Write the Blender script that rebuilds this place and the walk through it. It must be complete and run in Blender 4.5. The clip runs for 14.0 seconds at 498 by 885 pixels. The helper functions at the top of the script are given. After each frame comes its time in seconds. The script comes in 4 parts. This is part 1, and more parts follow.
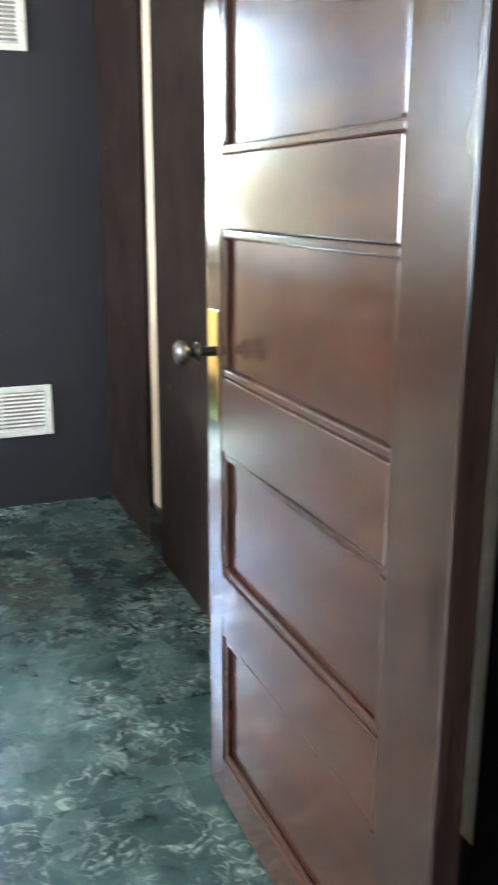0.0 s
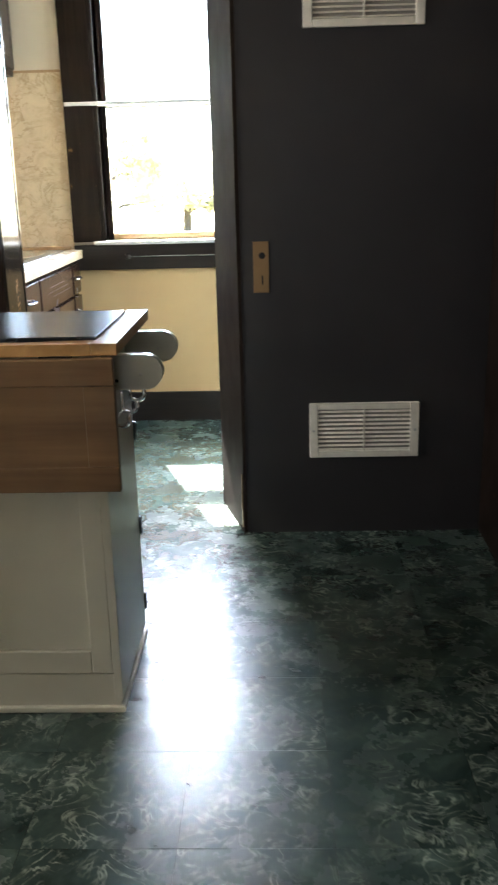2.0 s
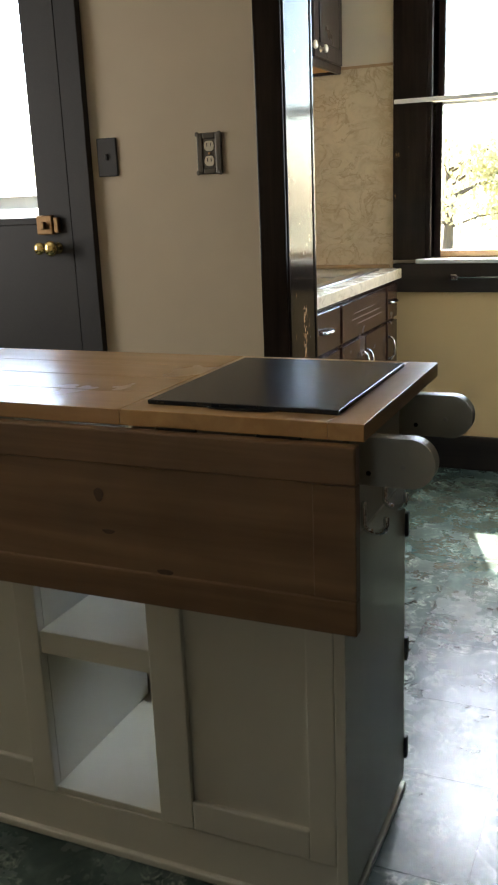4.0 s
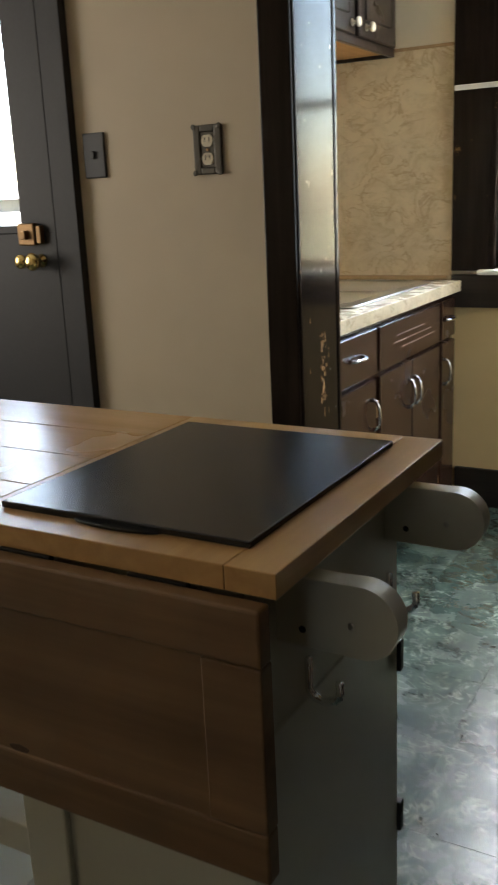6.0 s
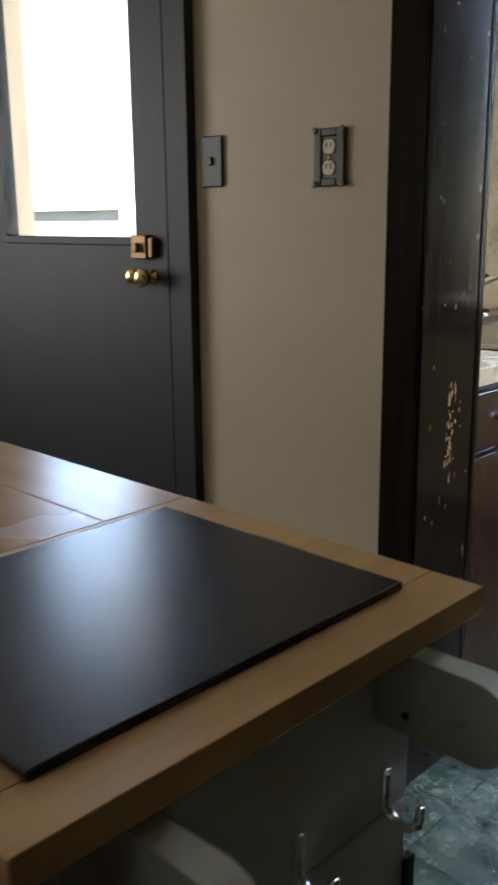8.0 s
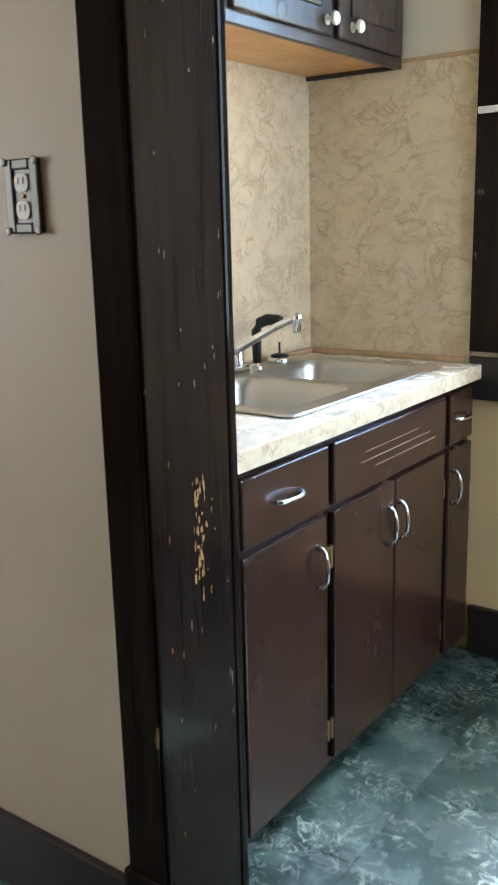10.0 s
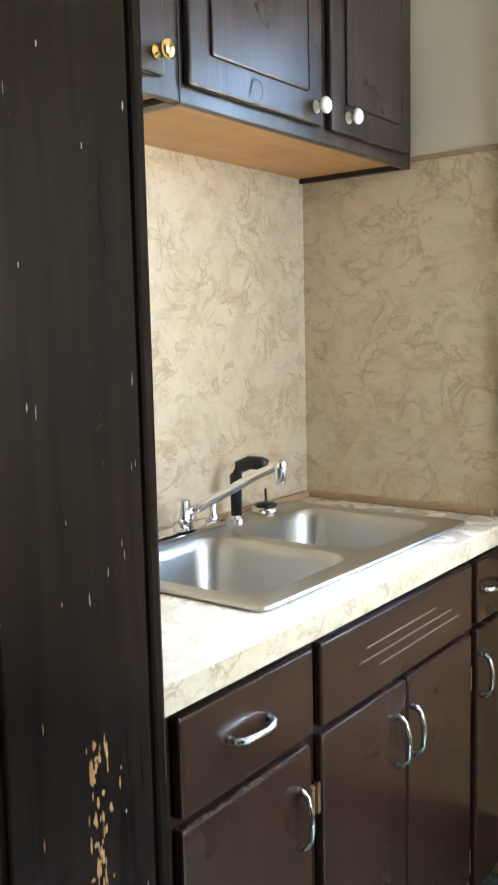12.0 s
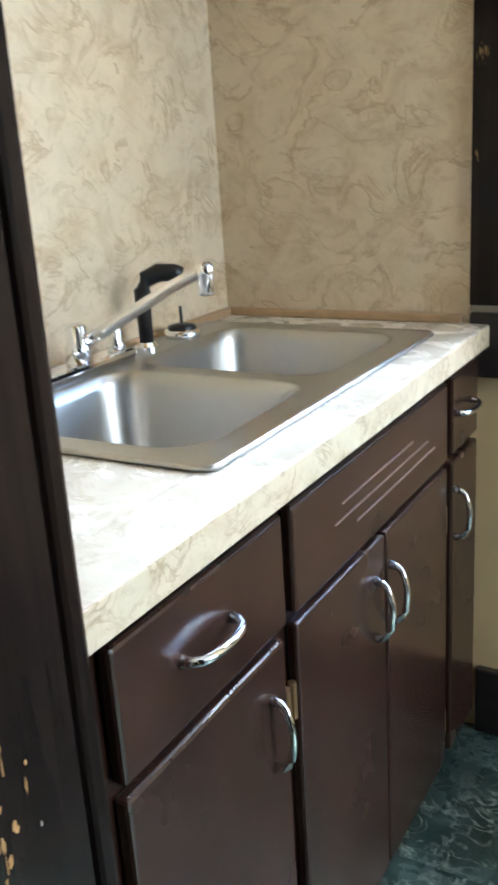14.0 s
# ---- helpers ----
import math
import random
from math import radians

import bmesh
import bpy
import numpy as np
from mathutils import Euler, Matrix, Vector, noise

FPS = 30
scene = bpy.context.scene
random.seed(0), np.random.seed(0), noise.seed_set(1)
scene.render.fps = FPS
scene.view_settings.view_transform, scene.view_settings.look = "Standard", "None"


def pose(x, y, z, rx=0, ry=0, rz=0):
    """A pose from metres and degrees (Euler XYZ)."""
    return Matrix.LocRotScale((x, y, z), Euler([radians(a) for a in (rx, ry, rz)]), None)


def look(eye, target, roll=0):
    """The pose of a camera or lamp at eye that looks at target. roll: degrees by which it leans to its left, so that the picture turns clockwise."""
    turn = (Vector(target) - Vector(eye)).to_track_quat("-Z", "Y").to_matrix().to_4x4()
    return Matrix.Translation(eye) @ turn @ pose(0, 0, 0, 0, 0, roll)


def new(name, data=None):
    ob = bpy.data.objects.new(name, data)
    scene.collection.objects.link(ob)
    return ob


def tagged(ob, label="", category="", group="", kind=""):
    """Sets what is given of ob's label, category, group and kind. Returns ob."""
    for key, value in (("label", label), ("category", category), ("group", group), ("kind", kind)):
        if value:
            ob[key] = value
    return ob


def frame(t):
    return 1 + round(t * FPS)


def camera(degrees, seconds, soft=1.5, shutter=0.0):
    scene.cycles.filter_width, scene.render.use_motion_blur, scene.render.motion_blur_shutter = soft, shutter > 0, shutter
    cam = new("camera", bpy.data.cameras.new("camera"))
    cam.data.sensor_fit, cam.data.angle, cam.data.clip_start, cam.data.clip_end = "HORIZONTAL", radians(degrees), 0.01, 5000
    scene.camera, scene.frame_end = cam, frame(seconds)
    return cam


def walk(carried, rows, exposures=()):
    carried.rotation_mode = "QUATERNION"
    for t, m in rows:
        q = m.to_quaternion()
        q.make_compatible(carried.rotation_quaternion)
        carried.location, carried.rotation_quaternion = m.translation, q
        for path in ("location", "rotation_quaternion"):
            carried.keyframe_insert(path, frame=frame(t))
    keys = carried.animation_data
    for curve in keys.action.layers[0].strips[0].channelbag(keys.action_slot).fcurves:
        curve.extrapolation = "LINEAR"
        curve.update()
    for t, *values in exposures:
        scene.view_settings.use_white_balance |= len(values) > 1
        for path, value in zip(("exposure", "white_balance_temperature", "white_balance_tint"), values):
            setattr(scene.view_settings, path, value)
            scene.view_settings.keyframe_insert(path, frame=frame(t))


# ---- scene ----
cam = camera(31.0, 14.0, 2.0, 0.4)

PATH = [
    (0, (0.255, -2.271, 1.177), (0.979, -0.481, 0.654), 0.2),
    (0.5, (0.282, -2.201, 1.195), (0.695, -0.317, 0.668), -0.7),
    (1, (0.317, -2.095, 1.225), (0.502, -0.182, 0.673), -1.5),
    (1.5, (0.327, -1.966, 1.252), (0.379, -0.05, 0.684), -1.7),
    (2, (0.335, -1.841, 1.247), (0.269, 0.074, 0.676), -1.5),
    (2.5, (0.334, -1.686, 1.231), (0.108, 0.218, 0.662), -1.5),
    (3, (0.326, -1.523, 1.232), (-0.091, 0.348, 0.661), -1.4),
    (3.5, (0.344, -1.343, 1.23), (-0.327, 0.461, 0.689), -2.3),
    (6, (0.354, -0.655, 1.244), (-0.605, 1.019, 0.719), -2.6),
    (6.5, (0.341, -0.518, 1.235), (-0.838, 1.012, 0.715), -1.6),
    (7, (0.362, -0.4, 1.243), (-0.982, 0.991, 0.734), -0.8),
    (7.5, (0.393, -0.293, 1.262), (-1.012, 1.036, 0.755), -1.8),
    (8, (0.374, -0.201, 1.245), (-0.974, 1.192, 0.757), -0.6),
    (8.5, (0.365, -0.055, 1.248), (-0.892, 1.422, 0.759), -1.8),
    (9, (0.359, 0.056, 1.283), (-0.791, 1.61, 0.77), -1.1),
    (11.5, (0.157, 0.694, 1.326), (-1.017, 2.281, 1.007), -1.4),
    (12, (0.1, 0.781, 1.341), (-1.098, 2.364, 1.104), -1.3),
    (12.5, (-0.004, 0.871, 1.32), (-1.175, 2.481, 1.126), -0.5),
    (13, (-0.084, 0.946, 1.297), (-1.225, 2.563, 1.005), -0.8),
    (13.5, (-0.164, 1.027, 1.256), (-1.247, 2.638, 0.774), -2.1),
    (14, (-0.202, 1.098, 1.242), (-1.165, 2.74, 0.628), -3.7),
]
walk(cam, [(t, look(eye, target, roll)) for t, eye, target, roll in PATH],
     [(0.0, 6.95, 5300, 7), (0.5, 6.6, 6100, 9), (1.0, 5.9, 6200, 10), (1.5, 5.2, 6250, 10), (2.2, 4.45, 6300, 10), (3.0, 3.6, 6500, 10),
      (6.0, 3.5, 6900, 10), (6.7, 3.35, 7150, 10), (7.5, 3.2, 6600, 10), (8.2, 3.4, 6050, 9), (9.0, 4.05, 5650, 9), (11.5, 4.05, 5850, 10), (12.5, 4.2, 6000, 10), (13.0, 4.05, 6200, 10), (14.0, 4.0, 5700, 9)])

# ---------- light ----------
world = bpy.data.worlds.new("sky_world")
scene.world = world
world.use_nodes = True
wn = world.node_tree
for n in list(wn.nodes):
    wn.nodes.remove(n)
sky = wn.nodes.new("ShaderNodeTexSky")
sky.sky_type = "NISHITA"
sky.sun_disc = False
SUN_DIR = Vector((0.35, -1.0, -1.25)).normalized()
sky.sun_elevation = math.asin(-SUN_DIR.z)
sky.sun_rotation = math.atan2(-SUN_DIR.x, -SUN_DIR.y)
bg = wn.nodes.new("ShaderNodeBackground")
bg.inputs["Strength"].default_value = 0.15
wout = wn.nodes.new("ShaderNodeOutputWorld")
wn.links.new(sky.outputs[0], bg.inputs[0])
wn.links.new(bg.outputs[0], wout.inputs[0])
sun_data = bpy.data.lights.new("sun", "SUN")
sun_data.energy, sun_data.angle, sun_data.color = 5.0, radians(0.6), (1.0, 0.94, 0.84)
sun = new("sun", sun_data)
sun.matrix_world = look((0, 8, 10), Vector((0, 8, 10)) + SUN_DIR)

# added fill lamps with daylight colours, before solid walls the walk never faces
def area_light(name, x, y, z, rx, rz, w, h, power, color):
    d = bpy.data.lights.new(name, "AREA")
    d.shape, d.size, d.size_y, d.energy, d.color = "RECTANGLE", w, h, power, color
    o = new(name, d)
    o.matrix_world = pose(x, y, z, rx, 0, rz)
    return o

area_light("fill_light_west", -3.36, -0.1, 1.5, 90, -90, 1.2, 1.3, 3.0, (1.0, 0.96, 0.90))
area_light("fill_light_hall", 0.1, -3.96, 1.5, 90, 0, 0.9, 1.3, 0.4, (0.9, 0.95, 1.0))
area_light("fill_light_sink_room", 1.85, 2.2, 1.55, 90, 90, 0.9, 1.4, 3.0, (0.80, 0.91, 1.0))
# added lamp high over the end window, boosting the sky light through it
area_light("sky_fill_light", -0.15, 4.15, 3.35, -42, 0, 1.6, 1.2, 25.0, (0.82, 0.92, 1.0))


# ---------- materials ----------
def nodes_of(name, rough=0.5, metal=0.0, spec=0.5):
    m = bpy.data.materials.new(name)
    m.use_nodes = True
    nt = m.node_tree
    b = nt.nodes["Principled BSDF"]
    b.inputs["Roughness"].default_value = rough
    b.inputs["Metallic"].default_value = metal
    b.inputs["Specular IOR Level"].default_value = spec
    return m, nt, b


def node(nt, kind, **values):
    n = nt.nodes.new(kind)
    for k, v in values.items():
        n.inputs[k.replace("_", " ")].default_value = v
    return n


def ramp(nt, src, stops):
    r = nt.nodes.new("ShaderNodeValToRGB")
    els = r.color_ramp.elements
    while len(els) < len(stops):
        els.new(0.5)
    for e, (p, c) in zip(els, stops):
        e.position, e.color = p, (*c, 1)
    nt.links.new(src, r.inputs[0])
    return r.outputs[0]


def coords(nt, scale=(1, 1, 1), space="Object"):
    tc = nt.nodes.new("ShaderNodeTexCoord")
    mp = nt.nodes.new("ShaderNodeMapping")
    mp.inputs["Scale"].default_value = scale
    if space == "World":
        g = nt.nodes.new("ShaderNodeNewGeometry")
        nt.links.new(g.outputs["Position"], mp.inputs["Vector"])
    else:
        nt.links.new(tc.outputs[space], mp.inputs["Vector"])
    return mp.outputs[0]


def noise_tex(nt, vec, scale, detail=4.0, rough=0.55, dist=0.0):
    n = node(nt, "ShaderNodeTexNoise", Scale=scale, Detail=detail, Roughness=rough, Distortion=dist)
    nt.links.new(vec, n.inputs["Vector"])
    return n.outputs["Fac"]


def mix(nt, a, b, fac, kind="MIX"):
    m = nt.nodes.new("ShaderNodeMix")
    m.data_type, m.blend_type = "RGBA", kind
    for sock, v in ((m.inputs[0], fac), (m.inputs[6], a), (m.inputs[7], b)):
        if isinstance(v, (int, float)):
            sock.default_value = v
        elif isinstance(v, tuple):
            sock.default_value = (*v, 1)
        else:
            nt.links.new(v, sock)
    return m.outputs[2]


def bump(nt, b, height, strength, distance=0.002):
    n = nt.nodes.new("ShaderNodeBump")
    n.inputs["Strength"].default_value, n.inputs["Distance"].default_value = strength, distance
    nt.links.new(height, n.inputs["Height"])
    nt.links.new(n.outputs[0], b.inputs["Normal"])


def rough_range(nt, b, src, lo, hi):
    r = nt.nodes.new("ShaderNodeMapRange")
    r.inputs["To Min"].default_value, r.inputs["To Max"].default_value = lo, hi
    nt.links.new(src, r.inputs["Value"])
    nt.links.new(r.outputs[0], b.inputs["Roughness"])


def paint(name, color, rough=0.5, vary=0.08, bump_s=0.15, scale=6.0):
    m, nt, b = nodes_of(name, rough)
    v = coords(nt, space="World")
    big = noise_tex(nt, v, scale * 0.35)
    fine = noise_tex(nt, v, scale * 25, 3)
    lo = tuple(c * (1 - vary) for c in color)
    hi = tuple(min(1, c * (1 + vary)) for c in color)
    col = ramp(nt, big, [(0.3, lo), (0.7, hi)])
    nt.links.new(col, b.inputs["Base Color"])
    rough_range(nt, b, fine, rough * 0.85, min(1, rough * 1.15))
    bump(nt, b, fine, bump_s, 0.0015)
    return m


def wood(name, light, dark, rough, axis="x", grain=1.0, wear=None, bump_s=0.2, vary_piece=0.0):
    """Grain that runs along one axis; wear: chipped spots of raw wood."""
    m, nt, b = nodes_of(name, rough)
    k = [38.0 * grain] * 3
    k["xyz".index(axis)] = 2.2 * grain
    v = coords(nt, tuple(k), "World")
    g = noise_tex(nt, v, 1.0, 6, 0.6, 0.6)
    col = ramp(nt, g, [(0.3, dark), (0.72, light)])
    big = noise_tex(nt, coords(nt, space="World"), 5.0, 3)
    col = mix(nt, col, tuple(c * 0.72 for c in dark), ramp(nt, big, [(0.45, (0, 0, 0)), (0.8, (0.5, 0.5, 0.5))]))
    if vary_piece:
        info = nt.nodes.new("ShaderNodeObjectInfo")
        col = mix(nt, col, ramp(nt, info.outputs["Random"], [(0.0, tuple(1 - vary_piece for _ in range(3))), (1.0, (1, 1, 1))]), 1.0, "MULTIPLY")
    if wear:
        v2 = coords(nt, (30, 30, 9), "World")
        chip = noise_tex(nt, v2, 1.0, 5, 0.65)
        col = mix(nt, col, wear, ramp(nt, chip, [(0.70, (0, 0, 0)), (0.73, (1, 1, 1))]))
    nt.links.new(col, b.inputs["Base Color"])
    rough_range(nt, b, big, rough * 0.7, min(1, rough * 1.4))
    bump(nt, b, g, bump_s, 0.001)
    return m


def marble_laminate(name, base, vein, stain, scale=9.0, rough=0.3, strength=0.8):
    """Cloudy ground with drifting broken veins, coarse and fine."""
    m, nt, b = nodes_of(name, rough)
    mp = nt.nodes.new("ShaderNodeMapping")
    g = nt.nodes.new("ShaderNodeNewGeometry")
    nt.links.new(g.outputs["Position"], mp.inputs["Vector"])
    mp.inputs["Rotation"].default_value = (0.6, 0.5, 0.4)
    mp.inputs["Scale"].default_value = (1.0, 1.0, 1.25)
    v = mp.outputs[0]
    patch = noise_tex(nt, v, scale * 0.55, 5, 0.62, 0.8)
    col = ramp(nt, patch, [(0.34, stain), (0.52, base), (0.72, tuple(min(1, c * 1.07) for c in base))])
    for k, width, amount, keep_at in ((0.42, 0.042, strength, 0.46), (0.90, 0.055, strength * 0.6, 0.52)):
        n = noise_tex(nt, v, scale * k, 4, 0.58, 1.6)
        line = ramp(nt, n, [(0.5 - width, (0, 0, 0)), (0.5 - width * 0.25, (1, 1, 1)), (0.5 + width * 0.3, (0.55, 0.55, 0.55)), (0.5 + width * 1.3, (0, 0, 0))])
        keep = ramp(nt, noise_tex(nt, v, scale * k * 0.8 + 3.1, 3), [(keep_at - 0.06, (0, 0, 0)), (keep_at + 0.10, (amount, amount, amount))])
        col = mix(nt, col, vein, mix(nt, line, keep, 1.0, "MULTIPLY"))
    nt.links.new(col, b.inputs["Base Color"])
    rough_range(nt, b, patch, rough * 0.8, rough * 1.3)
    return m


def floor_material():
    m, nt, b = nodes_of("green_marbled_tile", 0.22)
    v = coords(nt, space="World")
    info = nt.nodes.new("ShaderNodeObjectInfo")
    off = nt.nodes.new("ShaderNodeVectorMath")
    off.operation = "MULTIPLY_ADD"
    comb = nt.nodes.new("ShaderNodeCombineXYZ")
    nt.links.new(info.outputs["Random"], comb.inputs[0])
    nt.links.new(info.outputs["Random"], comb.inputs[2])
    nt.links.new(comb.outputs[0], off.inputs[0])
    off.inputs[1].default_value = (13, 7, 9)
    nt.links.new(v, off.inputs[2])
    w = off.outputs[0]
    big = noise_tex(nt, w, 9.0, 5, 0.6, 0.4)
    streak = noise_tex(nt, w, 14.0, 3, 0.5, 1.7)
    col = ramp(nt, big, [(0.3, (0.012, 0.024, 0.021)), (0.55, (0.040, 0.066, 0.058)), (0.78, (0.105, 0.15, 0.13))])
    line = ramp(nt, streak, [(0.44, (0, 0, 0)), (0.5, (1, 1, 1)), (0.56, (0, 0, 0))])
    keep = ramp(nt, noise_tex(nt, w, 7.0, 3), [(0.43, (0, 0, 0)), (0.6, (0.9, 0.9, 0.9))])
    col = mix(nt, col, (0.46, 0.52, 0.44), mix(nt, mix(nt, line, keep, 1.0, "MULTIPLY"), ramp(nt, noise_tex(nt, w, 40.0, 3), [(0.4, (0.12, 0.12, 0.12)), (0.65, (0.75, 0.75, 0.75))]), 1.0, "MULTIPLY"))
    blot = ramp(nt, noise_tex(nt, w, 30.0, 4, 0.6, 1.0), [(0.62, (0, 0, 0)), (0.74, (0.35, 0.35, 0.35))])
    col = mix(nt, col, (0.16, 0.19, 0.15), blot)
    nt.links.new(col, b.inputs["Base Color"])
    rough_range(nt, b, noise_tex(nt, v, 5.0, 5, 0.7), 0.15, 0.38)
    bump(nt, b, noise_tex(nt, v, 9.0, 4), 0.12, 0.003)
    return m


def metal(name, color, rough, grain=(40, 40, 40), spread=0.18):
    m, nt, b = nodes_of(name, rough, 1.0)
    b.inputs["Base Color"].default_value = (*color, 1)
    rough_range(nt, b, noise_tex(nt, coords(nt, grain), 1.0, 3), rough * (1 - spread), rough * (1 + spread))
    return m


def plain(name, color, rough=0.5, spec=0.5):
    m, nt, b = nodes_of(name, rough, 0.0, spec)
    f = noise_tex(nt, coords(nt, space="World"), 30.0, 3)
    nt.links.new(ramp(nt, f, [(0.3, tuple(c * 0.9 for c in color)), (0.7, tuple(min(1, c * 1.08) for c in color))]), b.inputs["Base Color"])
    return m


def glass_material():
    m, nt, b = nodes_of("window_glass", 0.02)
    b.inputs["Transmission Weight"].default_value = 1.0
    b.inputs["IOR"].default_value = 1.02
    b.inputs["Base Color"].default_value = (0.97, 0.98, 0.97, 1)
    return m


CREAM = paint("cream_wall_paint", (0.52, 0.43, 0.31), 0.55, 0.05)
PALE = paint("pale_cream_paint", (0.66, 0.59, 0.46), 0.55, 0.05)
YELLOW = paint("buttery_wall_paint", (0.74, 0.53, 0.275), 0.55, 0.05)
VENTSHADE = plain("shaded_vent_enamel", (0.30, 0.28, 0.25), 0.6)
SCORE = plain("scored_line", (0.20, 0.12, 0.08), 0.5)
CEIL = paint("ceiling_white", (0.72, 0.70, 0.66), 0.7, 0.04)
TRIM = wood("dark_stained_trim", (0.022, 0.014, 0.011), (0.007, 0.005, 0.004), 0.12, "z", 1.0, (0.20, 0.12, 0.05), 0.22)
CHIP = plain("bare_orange_wood", (0.42, 0.22, 0.07), 0.6)
NICK = plain("pale_nick", (0.30, 0.27, 0.23), 0.5)
TRIM_WALL = wood("dark_stained_wall_casing", (0.024, 0.016, 0.012), (0.012, 0.008, 0.007), 0.38, "z", 1.0, (0.20, 0.12, 0.05), 0.2)
TRIM_DULL = wood("dull_brown_jamb", (0.022, 0.014, 0.010), (0.011, 0.007, 0.006), 0.70, "z", 1.0, None, 0.2)
TRIM_H = wood("dark_stained_trim_level", (0.030, 0.021, 0.017), (0.014, 0.010, 0.009), 0.36, "x", 1.0, None, 0.2)
for _m, _spec in ((TRIM, 0.14), (TRIM_WALL, 0.06), (TRIM_DULL, 0.10)):
    _m.node_tree.nodes["Principled BSDF"].inputs["Specular IOR Level"].default_value = _spec
BLACKWALL = paint("black_brown_wall_paint", (0.016, 0.014, 0.015), 0.5, 0.15, 0.25)
DOORPAINT = paint("black_door_paint", (0.016, 0.016, 0.019), 0.55, 0.15, 0.2)
MAHOGANY = wood("varnished_mahogany", (0.050, 0.027, 0.018), (0.020, 0.011, 0.008), 0.16, "z", 0.7, None, 0.12)
MAHOGANY_H = wood("varnished_mahogany_level", (0.060, 0.026, 0.015), (0.026, 0.012, 0.008), 0.16, "y", 0.7, None, 0.12)
CABINET = wood("brown_cabinet_paint", (0.046, 0.021, 0.013), (0.026, 0.012, 0.008), 0.24, "z", 0.6, None, 0.08)
UPPER = wood("dark_grained_cabinet", (0.046, 0.030, 0.023), (0.016, 0.011, 0.010), 0.29, "z", 1.1, None, 0.8)
UNDER = wood("raw_maple_underside", (0.60, 0.34, 0.14), (0.50, 0.27, 0.10), 0.5, "y", 0.8)
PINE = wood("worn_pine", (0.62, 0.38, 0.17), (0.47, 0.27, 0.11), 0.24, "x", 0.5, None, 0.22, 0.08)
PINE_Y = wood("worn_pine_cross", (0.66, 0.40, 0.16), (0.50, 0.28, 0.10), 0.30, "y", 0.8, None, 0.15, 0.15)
PINE_DARK = wood("dark_pine_leaf", (0.25, 0.145, 0.068), (0.13, 0.068, 0.030), 0.38, "x", 0.6, None, 0.15, 0.12)
CARTWHITE = paint("cart_white_paint", (0.53, 0.52, 0.44), 0.34, 0.05, 0.1)
KNOT = wood("pine_knot", (0.085, 0.042, 0.020), (0.045, 0.022, 0.011), 0.4, "z", 1.5, None, 0.1)
SLATE = plain("black_cutting_board", (0.011, 0.014, 0.019), 0.26)
SPLASH = marble_laminate("marbled_laminate", (0.65, 0.54, 0.375), (0.37, 0.25, 0.125), (0.55, 0.435, 0.28), 18.0, 0.33, 0.62)
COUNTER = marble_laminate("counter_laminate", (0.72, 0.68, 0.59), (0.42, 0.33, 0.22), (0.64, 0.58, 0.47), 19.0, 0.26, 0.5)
COUNTER_EDGE = marble_laminate("shaded_edge_laminate", (0.60, 0.50, 0.34), (0.32, 0.22, 0.11), (0.50, 0.39, 0.24), 26.0, 0.35)
LEDGE = plain("tan_counter_lip", (0.42, 0.28, 0.15), 0.4)
FLOOR = floor_material()
GROUT = plain("tile_joint_dirt", (0.006, 0.007, 0.006), 0.7)
STEEL = metal("brushed_steel", (0.50, 0.49, 0.46), 0.30, (8, 8, 8), 0.04)
CHROME = metal("chrome", (0.85, 0.86, 0.88), 0.06)
BRASS = metal("aged_brass", (0.30, 0.19, 0.10), 0.5)
BRASS_BRIGHT = metal("polished_brass", (0.86, 0.66, 0.28), 0.14)
DARKPLATE = plain("dark_grey_plate", (0.02, 0.02, 0.022), 0.4)
PEWTER = metal("dark_pewter", (0.10, 0.095, 0.085), 0.35)
IRON = metal("black_iron", (0.03, 0.03, 0.03), 0.45)
BLACKPLASTIC = plain("black_plastic", (0.012, 0.012, 0.013), 0.3)
IVORY = plain("ivory_plastic", (0.66, 0.60, 0.46), 0.35)
VENTPAINT = plain("white_vent_enamel", (0.74, 0.70, 0.62), 0.4)
DARKGAP = plain("dark_duct", (0.02, 0.02, 0.02), 0.8)
GLASS = glass_material()
WHITEWOOD = paint("white_exterior_paint", (0.78, 0.77, 0.74), 0.6, 0.05)
GROUNDM = paint("dry_grass_ground", (0.34, 0.31, 0.18), 0.9, 0.3, 0.4, 1.0)
LEAF = plain("leaf_green", (0.33, 0.31, 0.17), 0.6)
_nt = LEAF.node_tree
_tr = _nt.nodes.new("ShaderNodeBsdfTranslucent")
_tr.inputs["Color"].default_value = (0.58, 0.56, 0.34, 1)
_mx = _nt.nodes.new("ShaderNodeMixShader")
_nt.links.new(_nt.nodes["Principled BSDF"].outputs[0], _mx.inputs[1])
_nt.links.new(_tr.outputs[0], _mx.inputs[2])
_nt.links.new(_mx.outputs[0], _nt.nodes["Material Output"].inputs[0])
BARK = plain("tree_bark", (0.10, 0.075, 0.05), 0.85)
SIDING = paint("grey_siding", (0.13, 0.13, 0.13), 0.7, 0.08)
CERAMIC = plain("white_ceramic", (0.80, 0.76, 0.66), 0.15)


